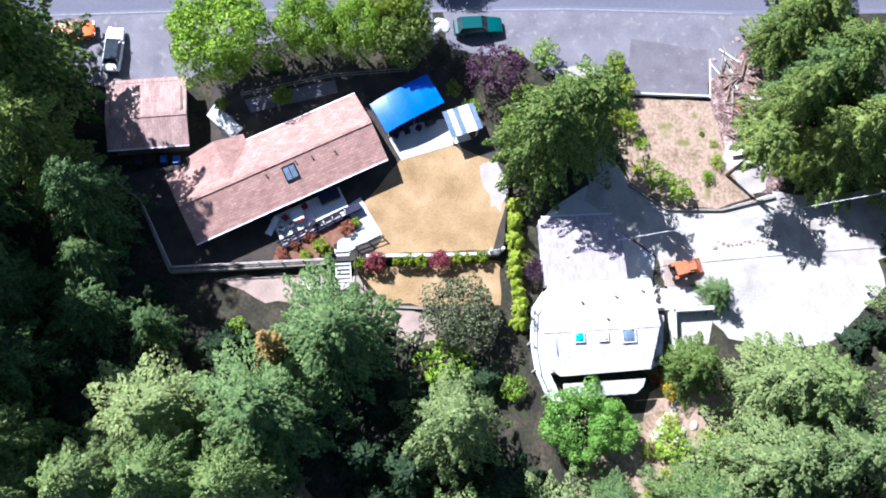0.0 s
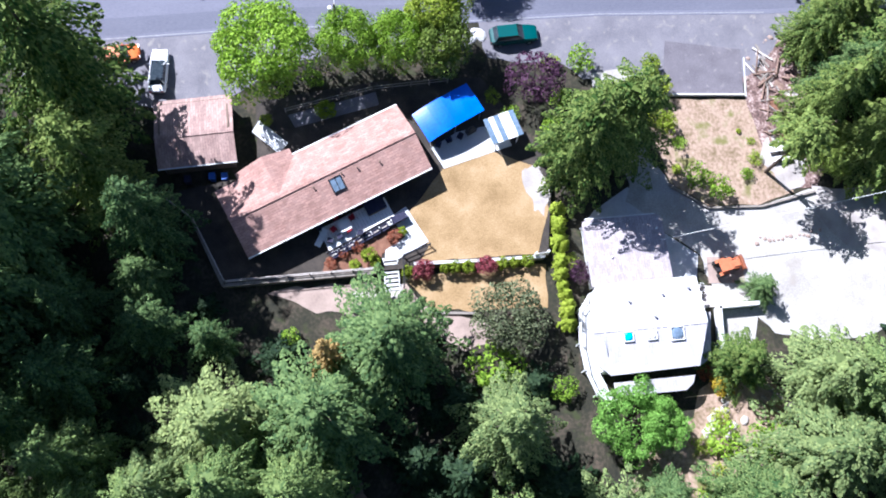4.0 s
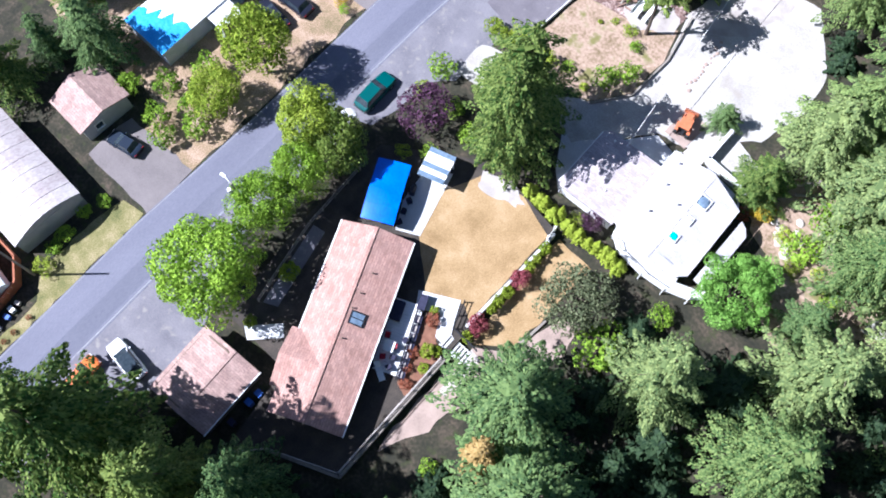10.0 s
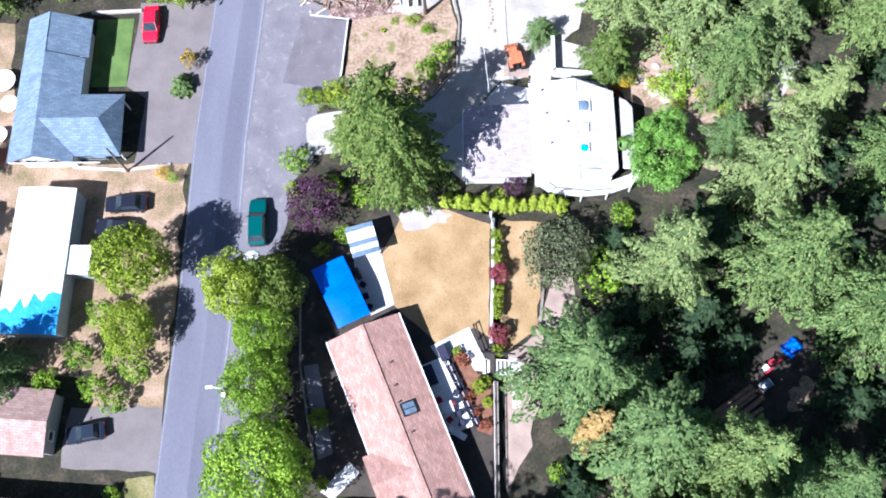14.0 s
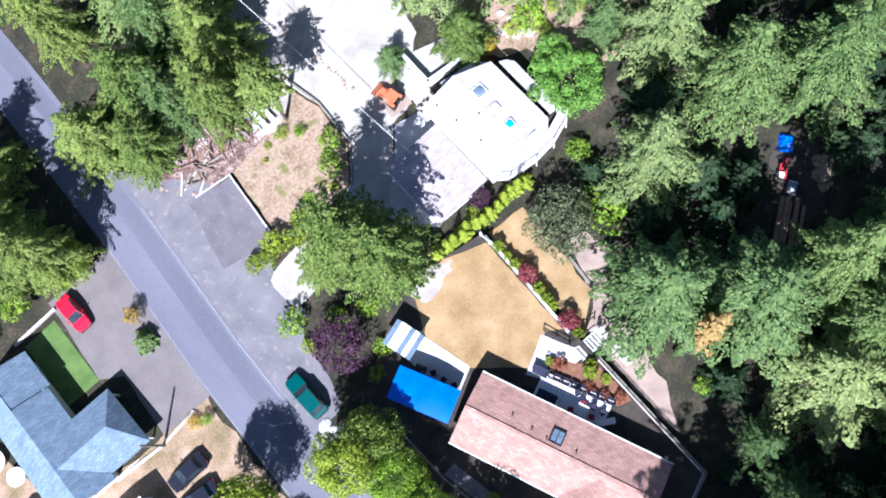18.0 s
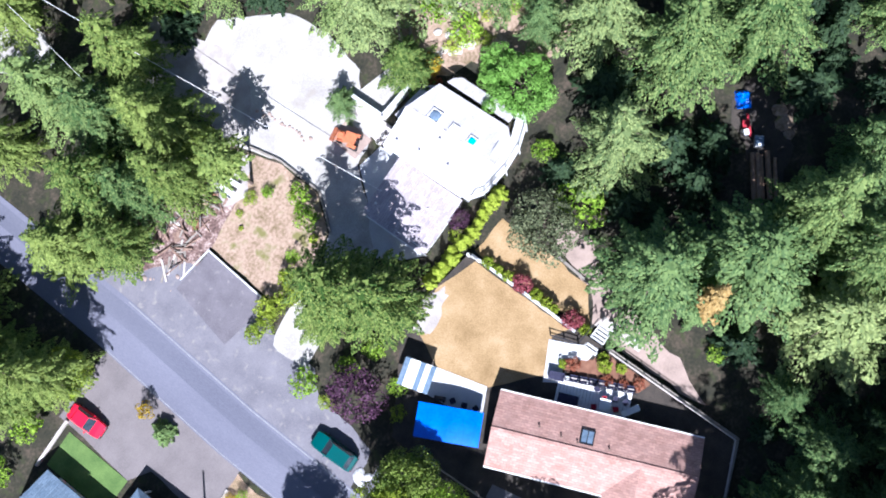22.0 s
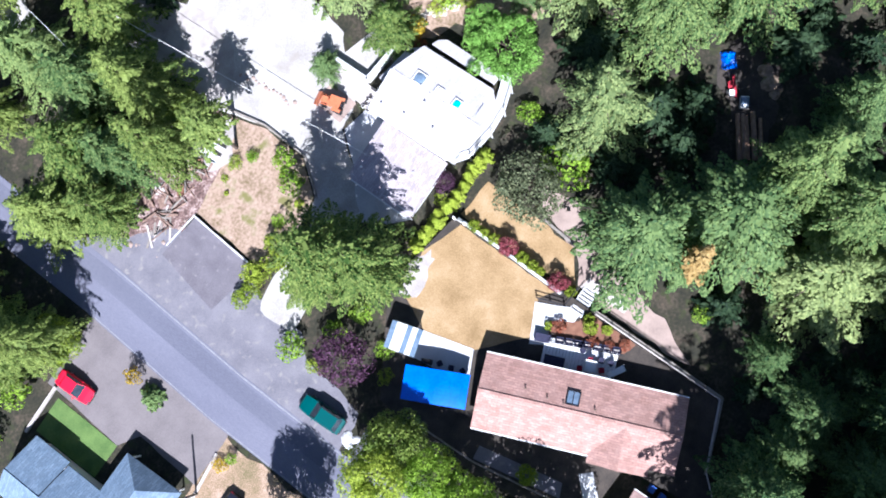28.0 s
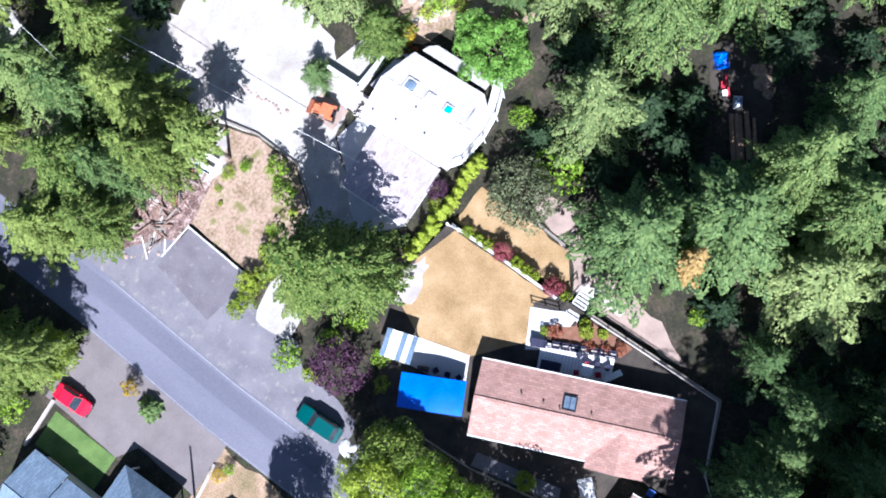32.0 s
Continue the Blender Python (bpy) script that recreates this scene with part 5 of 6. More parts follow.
for key, x, y, h, r in (("shrubo", -34.2, 6.2, 0.9, 0.9), ("shrub", -33.0, 5.5, 1.3, 0.7), ("shrubo", 14.0, 15.9, 1.2, 1.0), ("rust", 13.0, 14.6, 1.2, 0.9), ("shrubl", 17.5, 15.4, 1.4, 1.1), ("shrubl", 19.8, 13.2, 1.2, 1.0),
                        ("shrubl", 22.2, 14.4, 1.1, 0.8), ("shrub", 24.6, 12.8, 1.6, 1.3), ("shrubl", 1.0, 3.2, 1.6, 0.9), ("plum", 2.4, 3.7, 3.0, 1.3), ("shrub", -36.9, -28.6, 1.2, 0.9), ("shrub", -36.6, -31.4, 1.3, 1.1), ("shrub", -36.4, -33.2, 1.1, 1.0), ("shrubl", -35.6, -35.2, 1.4, 1.2),
                        ("shrub", -36.2, -26.5, 1.2, 0.9), ("shrub", -14.8, -1.0, 1.4, 1.2), ("shrub", -16.2, 4.4, 1.6, 1.3), ("shrub", -13.2, 3.2, 1.8, 1.4), ("shrubl", -17.0, -2.6, 1.4, 1.0), ("shrubl", -20.4, 4.0, 1.4, 1.0),
                        ("shrub", -6.6, 22.6, 1.0, 0.8), ("shrubl", -8.2, 23.8, 0.8, 0.9), ("shrub", -10.6, 16.2, 0.6, 0.9), ("shrubl", -12.8, 15.0, 0.6, 1.0), ("shrub", -21.0, -8.2, 1.6, 1.4), ("shrub", -20.4, -20.6, 1.6, 1.2)):
    plant(key, x, y, h, r)
for k in range(7):
    t = turn_rnd.random()
    x, y = ((-15.2 + 10.4 * t, 24.3 - 2.0 * t) if k % 2 else (-5.2 - 3.2 * t, 21.6 - 6.4 * t))
    plant("ygl" if k % 3 else "shrubl", x + turn_rnd.uniform(-0.9, 0.7), y + turn_rnd.uniform(-0.9, 0.6), turn_rnd.uniform(0.2, 0.45), turn_rnd.uniform(0.3, 0.6), 0.0, "weeds on the dry lot")
# woods round the clearings
wood_rnd = random.Random(12)
taken = [(x, y, r) for k_, x, y, h_, r in TREES if r > 2]
KEEP = [(1.5, -45, 11.5, -25), (9, -15, 24, -6), (19, -31, 37, -9), (19, -22, 33.5, -10.5), (11, 4, 33, 22), (-9, 21, 12, 33), (-22, 22, -3, 30), (-14, 52, -8, 62)]
tries = 0
while tries < 2600:
    tries += 1
    x, y = wood_rnd.uniform(-24, 60), wood_rnd.uniform(-80, 76)
    inside = (y < -37 and x > -19) or (x > 7 and y < 0) or (x > 20 and y < 70) or (y > 33 and x > -22)
    if not inside or any(a < x < c and b < y < d for a, b, c, d in KEEP) or (y < -54 and x > 14 and wood_rnd.random() < 0.4):
        continue
    r = wood_rnd.uniform(3.6, 5.6)
    if any(math.hypot(x - a, y - b) < (0.7 if y < -46 else 1.0 if x < 40 and y < 0 else 0.86) * (r + c) for a, b, c in taken):
        continue
    taken.append((x, y, r))
    if -4.5 < x < 8 and 29 < y < 40:
        continue
    if -50 < y < -30 and -16 < x < 9:
        continue
    tall = wood_rnd.uniform(29, 34) - max(0.0, -6 - x) * 0.5 if y <= -50 and -20 < x < 9 else r * wood_rnd.uniform(3.4, 4.4) * (1.45 if y < 0 and x < 9 else 1.2)
    plant("con2" if y > 30 and x < 8 else "con3" if (y > 0 or x > 9 or wood_rnd.random() < 0.3) else "con", x, y, tall, r, 0.0, "forest trees")
# undergrowth between the trunks, its foliage colour darkened to stand for shade
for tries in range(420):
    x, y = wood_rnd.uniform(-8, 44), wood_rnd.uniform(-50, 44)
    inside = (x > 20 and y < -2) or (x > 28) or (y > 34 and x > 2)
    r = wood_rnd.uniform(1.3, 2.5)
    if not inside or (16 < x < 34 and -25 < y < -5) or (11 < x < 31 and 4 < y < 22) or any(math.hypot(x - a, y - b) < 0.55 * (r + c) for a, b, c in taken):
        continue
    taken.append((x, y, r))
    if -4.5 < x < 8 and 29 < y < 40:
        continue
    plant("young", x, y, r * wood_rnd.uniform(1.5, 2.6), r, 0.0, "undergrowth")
# more of the shade-coloured undergrowth, south and east of the path
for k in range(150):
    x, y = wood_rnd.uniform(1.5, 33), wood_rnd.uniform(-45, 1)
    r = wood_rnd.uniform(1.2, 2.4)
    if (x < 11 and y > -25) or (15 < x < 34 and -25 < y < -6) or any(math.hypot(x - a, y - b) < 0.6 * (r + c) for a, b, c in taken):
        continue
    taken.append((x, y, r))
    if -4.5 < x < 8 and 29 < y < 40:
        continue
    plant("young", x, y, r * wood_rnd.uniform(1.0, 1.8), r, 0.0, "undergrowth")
for x, y, h, r in ((-36.5, 35, 12, 4.2), (-40, 31, 10, 3.6), (-34.5, 41, 13, 4.5), (-43, 37, 12, 4.2), (-36, 49, 14, 4.6), (-56, -12, 11, 3.6), (-53, -24, 12, 4.0), (-58, 3, 12, 4.0), (-55, 27, 11, 3.8)):
    plant("con2", x, y, h, r, 0.0, "forest trees")
for x, y, h, r in ((-38.5, -9.4, 3.2, 1.8), (-40.4, -13.4, 3.0, 1.7), (-36.6, -13.2, 3.0, 1.8), (-34.8, -14.8, 2.6, 1.6), (-46.6, 27.8, 3, 1.8), (-41, 28.4, 3.2, 2.0)):
    plant("shrub", x, y, h, r)


# ---- furniture on the deck and patio ----
def chair(at, cushion, label):
    ob = thing("garden_chair", label, "chair", at, "chairs on the deck")
    part("seat", Mesh().box(0, 0, 0.44, 0.52, 0.5, 0.1), M[cushion], ob)
    part("backrest", Mesh().box(0, 0.26, 0.68, 0.5, 0.08, 0.42), M[cushion], ob)
    for x in (-0.23, 0.23):
        for y in (-0.21, 0.21):
            part("leg", Mesh().tube([(x, y, 0), (x, y, 0.4)], 0.02, 6), M["dark_metal"], ob)
        part("armrest", Mesh().box(x * 1.15, 0, 0.62, 0.05, 0.46, 0.03), M["dark_metal"], ob)
    return ob


DK = UP + 0.295
table = thing("patio_table", "white patio table with a folded scalloped cloth top", "table", pose(-4.3, -18.6, DK, 0, 0, 20))
part("tabletop", Mesh().prism([(0.75 * math.cos(k * 0.7854) * (1.0 if k % 2 else 0.74), 0.75 * math.sin(k * 0.7854) * (1.0 if k % 2 else 0.74)) for k in range(8)], 0.70, 0.74), M["trim"], table)
part("pedestal", Mesh().tube([(0, 0, 0.02), (0, 0, 0.72)], 0.05), M["dark_metal"], table)
part("base", Mesh().tube([(0, 0, 0), (0, 0, 0.05)], 0.3, 12), M["dark_metal"], table)
for x, y, a in ((-3.9, -18.3, -60), (-4.1, -19.7, -140), (-5.3, -19.5, 120), (-5.1, -17.9, 30)):
    chair(pose(x, y, DK, 0, 0, a), "red_cloth", "dark red cushioned garden chair at the white table")
for x, y, a in ((-3.3, -19.2, -70), (-3.0, -20.1, -110), (-3.5, -17.2, -20), (-4.3, -21.0, 160)):
    chair(pose(x, y, DK, 0, 0, a), "dark_cloth", "dark cushioned garden chair on the sunny deck")
sofa = thing("garden_sofa", "dark navy cushioned garden sofa on the pale walk", "sofa", pose(-4.8, -13.3, UP + 0.1, 0, 0, -67))
part("seat", Mesh().box(0, 0, 0.32, 1.5, 0.7, 0.22), M["dark_cloth"], sofa)
part("backrest", Mesh().box(0, 0.38, 0.6, 1.5, 0.18, 0.5), M["dark_cloth"], sofa)
for x in (-0.7, 0.7):
    part("armrest", Mesh().box(x, 0, 0.52, 0.14, 0.7, 0.22), M["dark_cloth"], sofa)
    part("leg", Mesh().box(x, -0.28, 0.11, 0.08, 0.08, 0.22).box(x, 0.28, 0.11, 0.08, 0.08, 0.22), M["dark_metal"], sofa)
tub = thing("hot_tub", "dark covered hot tub against the house wall", "hot tub", pose(-6.3, -15.6, UP, 0, 0, -67.5))
part("cabinet", Mesh().box(0, 0, 0.42, 1.9, 1.6, 0.84), M["brown_wall"], tub)
part("cover", Mesh().box(0, 0, 0.89, 2.0, 1.7, 0.1), M["dark_cloth"], tub, "dark quilted cover")
lounger = thing("lounger", "white sun lounger on the deck", "lounger", pose(-3.3, -21.0, DK, 0, 0, 60))
part("frame", Mesh().box(0, 0, 0.28, 0.62, 1.7, 0.06), M["trim"], lounger)
part("backrest", Mesh().prism([(-0.3, 0.5), (0.3, 0.5), (0.3, 1.0), (-0.3, 1.0)], [0.3, 0.3, 0.6, 0.6], [0.36, 0.36, 0.66, 0.66]), M["trim"], lounger)
for x in (-0.26, 0.26):
    for y in (-0.7, 0.7):
        part("leg", Mesh().box(x, y, 0.13, 0.05, 0.05, 0.26), M["trim"], lounger)
for k in range(7):
    t = (k + 0.5) / 7
    x, y = -4.45 + 2.75 * t, -14.5 - 5.9 * t
    ob = thing("planter_box", "dark navy planter box with a pale pebble top", "planter", pose(x + 0.32, y + 0.15, UP + 0.06, 0, 0, -65), "planter boxes on the railing")
    part("box", Mesh().box(0, 0, 0.25, 0.8, 0.62, 0.5), M["dark_cloth"], ob)
    part("pebble_top", Mesh().box(0, 0, 0.51, 0.56, 0.14, 0.03), M["stone"], ob)
for x, y, a in ((-12.4, -7.6, 20), (-12.7, -6.4, 60), (-12.0, -8.7, -20)):
    ob = chair(pose(x, y, UP + 0.08, 0, 0, a), "dark_cloth", "dark garden chair at the canopy's edge")
bbq = thing("barbecue", "dark barbecue grill under the canopy's edge", "barbecue", pose(-13.3, -5.2, UP + 0.08, 0, 0, -64))
part("cart", Mesh().box(0, 0, 0.4, 1.1, 0.5, 0.7), M["dark_metal"], bbq)
part("lid", Mesh().dome(0, 0, 0.75, 0.42, 0.26, 0.3), M["dark_metal"], bbq)
for x in (-0.4, 0.4):
    part("wheel", Mesh().tube([(x, -0.28, 0.1), (x, -0.34, 0.1)], 0.1, 10), M["rubber"], bbq)

# white gate blocks at the lawn's corner
gate = thing("garden_gate", "white painted garden gate at the lawn's corner", "gate", pose(0.1, 0.3, UP, 0, 0, 95))
for x in (-0.6, 0.6):
    part("post", Mesh().box(x, 0, 0.6, 0.22, 0.22, 1.2), M["trim"], gate)
for k in range(5):
    part("slat", Mesh().box(-0.4 + 0.2 * k, 0, 0.5, 0.13, 0.04, 0.8), M["trim"], gate)

# ---- bins, poles, wires ----
for x, y, key, label in ((-10.6, -30.0, "blue_plastic", "blue wheeled rubbish bin behind the garage"), (-10.7, -31.2, "blue_plastic", "blue wheeled rubbish bin behind the garage"), (-10.6, -33.6, "dark_cloth", "dark wheeled rubbish bin behind the garage")):
    ob = thing("rubbish_bin", label, "bin", pose(x, y, 0 if y < -27 and x < -10.55 else UP, 0, 0, 90), "bins behind the garage")
    part("body", Mesh().prism([(-0.27, -0.3), (0.27, -0.3), (0.27, 0.3), (-0.27, 0.3)], 0.06, 0.98), M[key], ob)
    part("lid", Mesh().box(0, 0.02, 1.02, 0.62, 0.7, 0.07), M[key], ob)
    for sx in (-0.24, 0.24):
        part("wheel", Mesh().tube([(sx - 0.03, 0.3, 0.1), (sx + 0.03, 0.3, 0.1)], 0.1, 10), M["rubber"], ob)


def utility_pole(x, y, h, label, arm=0.0, turn=0.0):
    ob = thing("utility_pole", label, "pole", pose(x, y, 0, 0, 0, turn))
    part("post", Mesh().tube([(0, 0, -0.2), (0, 0, h)], [0.15, 0.10], 10), M["grey_wood"], ob)
    if arm:
        part("crossarm", Mesh().box(0, 0, h - 0.5, arm, 0.1, 0.12), M["grey_wood"], ob)
        for k in (-1, 1):
            part("insulator", Mesh().tube([(k * arm * 0.42, 0, h - 0.44), (k * arm * 0.42, 0, h - 0.2)], 0.06, 8), M["trim"], ob)
    return ob


utility_pole(-38.1, 6.5, 6.4, "thin weathered utility pole beside the paved driveway")
utility_pole(-36.0, -36.4, 8.0, "weathered utility pole at the board fence")
utility_pole(-4.8, 60.0, 9.6, "utility pole standing in the cedars", 2.0, 5)
lamp = utility_pole(-24.0, -17.8, 9.2, "roadside utility pole with a white street lamp", 0.0, 0)
part("arm", Mesh().tube([(0, 0, 8.6), (-0.5, 0.06, 8.98), (-1.0, 0.1, 8.98)], 0.045, 6), M["trim"], lamp)
part("lamp_head", Mesh().box(-1.25, 0.12, 8.98, 0.6, 0.26, 0.16, 5), M["trim"], lamp, "white street lamp head")
part("transformer", Mesh().tube([(-0.1, -0.45, 7.7), (-0.1, -0.45, 8.4)], 0.2, 12), M["white_wall"], lamp, "pale transformer can")


def wire(name, a, b, sag, r, label):
    m = Mesh().tube([(a[0] + (b[0] - a[0]) * t, a[1] + (b[1] - a[1]) * t, a[2] + (b[2] - a[2]) * t - sag * 4 * t * (1 - t)) for t in [i / 10 for i in range(11)]], r, 6)
    return tagged(part(name, m, M["trim"]), label, "cable")


wire("overhead_cable", (-4.8, 60.0, 9.3), (0.2, 11.6, 3.35), 0.6, 0.028, "pale overhead service cable to the white house")
wire("overhead_cable", (-5.8, 60.0, 9.1), (-8.6, 41.0, 8.0), 0.5, 0.022, "pale overhead cable running into the cedars")

# ---- red-brown board fence, trailer and small things of the neighbours ----
bf = thing("board_fence", "red-brown stained board fence round the slate-roofed house", "fence", pose(0, 0, 0))
line = [(-51.0, -35.6), (-38.2, -36.3), (-36.1, -38.0), (-35.0, -46.5)]
for p, q in zip(line, line[1:]):
    d = Vector((q[0] - p[0], q[1] - p[1]))
    ang = math.degrees(math.atan2(d.y, d.x))
    nb = int(d.length / 0.6)
    for k in range(nb):
        t = (k + 0.5) / nb
        part("board", Mesh().box(p[0] + d.x * t, p[1] + d.y * t, 0.85, d.length / nb - 0.02, 0.05, 1.7), M["rust_wood"], bf).matrix_basis = Matrix.Identity(4) if abs(ang) < 0.01 else Matrix.Translation((p[0] + d.x * t, p[1] + d.y * t, 0)) @ pose(0, 0, 0, 0, 0, ang) @ Matrix.Translation((-p[0] - d.x * t, -p[1] - d.y * t, 0))
    part("cap_rail", Mesh().box((p[0] + q[0]) / 2, (p[1] + q[1]) / 2, 1.74, d.length, 0.2, 0.07, ang), M["rust_wood"], bf)
rv = thing("travel_trailer", "white travel trailer parked behind the board fence", "trailer", pose(-37.6, -41.8, 0, 0, 0, -8))
prof2 = [(-3.4, 0.5), (3.2, 0.5), (3.5, 1.3), (3.3, 2.5), (2.9, 2.75), (-3.1, 2.75), (-3.4, 2.5)]
m = Mesh()
m.v = [(x, y, z) for x in (-1.1, 1.1) for y, z in prof2]
m.f = [tuple(range(7))[::-1], tuple(range(7, 14))] + [(i, (i + 1) % 7, 7 + (i + 1) % 7, 7 + i) for i in range(7)]
part("body", m, M["white_wall"], rv)
part("roof_hatch", Mesh().box(0, 1.0, 2.8, 0.5, 0.5, 0.1), M["grey_wall"], rv)
part("air_conditioner", Mesh().box(0, -1.2, 2.86, 0.7, 0.9, 0.22), M["trim"], rv)
part("awning", Mesh().box(1.16, 0, 2.4, 0.12, 4.6, 0.14), M["dark_metal"], rv)
for sx in (-0.95, 0.95):
    for y in (-0.9, -0.1):
        part("wheel", Mesh().tube([(sx - 0.1, y, 0.33), (sx + 0.1, y, 0.33)], 0.33, 12), M["rubber"], rv)
for k, (x, y, key, s) in enumerate(((-34.8, -40.2, "trim", 0.5), (-34.6, -41.0, "blue_plastic", 0.45), (-34.9, -39.4, "pink", 0.4), (-34.4, -42.4, "trim", 0.4), (-34.3, -43.6, "red_cloth", 0.45))):
    ob = thing("storage_box", "small storage box against the board fence", "box", pose(x, y, 0.02, 0, 0, 15 * k), "boxes at the fence")
    part("body", Mesh().box(0, 0, s / 2, s * 1.3, s, s), M[key if key != "pink" else "stone"], ob)
    part("lid", Mesh().box(0, 0, s + 0.03, s * 1.36, s * 1.06, 0.06), M[key if key != "pink" else "stone"], ob)
for k, (x, y) in enumerate(((-33.0, -41.6), (-33.0, -42.8), (-33.1, -43.8), (-33.0, -39.6))):
    plant("rust", x, y, 0.5, 0.35, 0.02)
sh = thing("garden_shed", "small garden shed with a blue roof", "shed", pose(-53.4, 1.2, 0, 0, 0, -10))
walls(sh, [(-1.1, -1.0), (1.1, -1.0), (1.1, 1.0), (-1.1, 1.0)], 1.8, M["blue_wall"])
part("roof_slope", slope((-1.3, -1.2, 1.8), (1.3, -1.2, 1.8), (1.3, 0, 2.3), (-1.3, 0, 2.3), 0.06), M["blue_roof"], sh)
part("roof_slope", slope((1.3, 1.2, 1.8), (-1.3, 1.2, 1.8), (-1.3, 0, 2.3), (1.3, 0, 2.3), 0.06), M["blue_roof"], sh)
for x, y, s in ((-52.6, 17.0, 1.3), (-51.6, 14.2, 1.0), (-52.2, 10.6, 0.9)):
    ob = thing("round_table", "round white garden table behind the blue-grey house", "table", pose(x, y, 0.02, 0, 0, 0))
    part("tabletop", Mesh().tube([(0, 0, 0.7), (0, 0, 0.75)], s, 16), M["trim"], ob)
    part("pedestal", Mesh().tube([(0, 0, 0), (0, 0, 0.7)], 0.08, 8), M["trim"], ob)
pal = thing("pallet_stack", "reddish stacked pallets behind the blue-grey house", "pallets", pose(-51.3, 8.2, 0.02, 0, 0, 5))
for k in range(6):
    part("slat", Mesh().box(-0.9 + 0.36 * k, 0, 0.5, 0.26, 1.9, 0.06), M["rust_wood"], pal)
for sy in (-0.8, 0.8):
    part("bearer", Mesh().box(0, sy, 0.23, 2.1, 0.2, 0.46), M["grey_wood"], pal)
wall_line("low_wall_west", [(-44.0, 25.4), (-38.4, 25.6)], 0, 0.35, 0.3, M["stone"], "low pale wall beside the small lawn")
wall_line("yard_edging", [(-44, 7.0), (-38.3, 6.6), (-33.6, 7.2)], 0, 0.25, 0.3, M["stone"], "pale stone edging of the yard")
rk_rnd = random.Random(8)


def rock(name, label, x, y, s, group, material="stone", z=0.0):
    m = Mesh().dome(0, 0, -0.1 * s, s * rk_rnd.uniform(0.8, 1.2), s * rk_rnd.uniform(0.7, 1.1), s * rk_rnd.uniform(0.5, 0.8), 8, 3)
    m.v = [(a * (1 + rk_rnd.uniform(-0.15, 0.15)), b * (1 + rk_rnd.uniform(-0.15, 0.15)), c) for a, b, c in m.v]
    ob = part(name, m, M[material])
    ob.matrix_basis = pose(x, y, z, 0, 0, rk_rnd.uniform(0, 360))
    return tagged(ob, label, "rock", group)


for k in range(26):
    t = k / 25
    x, y = 14.2 + 5.2 * t + rk_rnd.uniform(-0.4, 0.4), 17.4 - 3.4 * t + rk_rnd.uniform(-0.5, 0.5)
    rock("rock", "pale garden rock in the terraced slope garden", x, y, rk_rnd.uniform(0.25, 0.55), "garden rocks")
for k in range(22):
    rock("rock", "pale weathered rock on bare ground", rk_rnd.uniform(17, 26), rk_rnd.uniform(14.5, 19.5), rk_rnd.uniform(0.2, 0.5), "garden rocks")
for k in range(16):
    t = k / 15
    rock("rock", "small stone in a row across the driveway", 0.4 - 0.3 * t + rk_rnd.uniform(-0.3, 0.3), 22.4 + 6.8 * t, rk_rnd.uniform(0.14, 0.26), "stones across the driveway", "pink_path", 0.06)
for k in range(14):
    rock("rock", "pale stone beside the parking pad", rk_rnd.uniform(-22, -15.5), rk_rnd.uniform(24.6, 28.5), rk_rnd.uniform(0.12, 0.32), "stones beside the pad", "pink_path")
for k in range(9):
    rock("rock", "pale stone at the lawn's edge", rk_rnd.uniform(-9.2, -4.0), rk_rnd.uniform(0.6, 1.9), rk_rnd.uniform(0.15, 0.4), "stones at the lawn", "stone", UP + 0.04)


for x, y, r in ((-24.4, -2.9, 0.75), (-24.0, -3.7, 0.5), (-24.9, -3.5, 0.45)):
    rock("rock", "white boulder on the road shoulder", x, y, r, "white boulders", "concrete", 0.03)


def log(name, label, a, b, r, group, material="log"):
    d = Vector(b) - Vector(a)
    ob = part(name, Mesh().tube([a, (Vector(a) + d * 0.5 + Vector((0, 0, 0.03))), b], [r, r * 0.92, r * 0.8], 9), M[material])
    return tagged(ob, label, "log", group)


for k, (x, y, w2) in enumerate(((0, 0, 0.3), (0.75, -0.2, 0.27), (1.5, 0.1, 0.3), (2.1, -0.4, 0.22), (0.4, -0.1, 0.24))):
    lift = 0.5 if k == 4 else 0
    log("cut_log", "long cut log lying in the shaded clearing", (21.0 + x * 0.6, -19.2 - x * 0.8, w2 + lift), (24.9 + x * 0.6 + y, -16.4 - x * 0.8 + y, w2 + lift), w2, "cut logs in the clearing", "bare_log")
for a, b, r in (((14.8, 20.6, 0.2), (19.0, 24.4, 0.2), 0.22), ((15.8, 20.0, 0.2), (19.6, 23.0, 0.2), 0.18), ((16.4, 22.6, 0.15), (20.5, 25.2, 0.15), 0.14), ((12.2, 28.5, 0.15), (15.8, 32.0, 0.15), 0.16), ((12.8, 26.2, 0.15), (16.0, 29.2, 0.15), 0.13)):
    log("fallen_log", "pale fallen log at the edge of the woods", a, b, r, "fallen logs", "grey_wood")
for k in range(64):
    x, y, a, l = rk_rnd.uniform(-18, -10.4), rk_rnd.uniform(25.0, 31.2), rk_rnd.uniform(0, 3.14), rk_rnd.uniform(0.6, 2.8)
    r = rk_rnd.uniform(0.04, 0.14)
    log("cut_branch", "brown cut branch in the debris heap", (x, y, r + 0.02), (x + l * math.cos(a), y + l * math.sin(a), r + 0.02 + rk_rnd.uniform(0, 0.9)), r, "debris heap", "log" if k % 3 else "grey_wood")
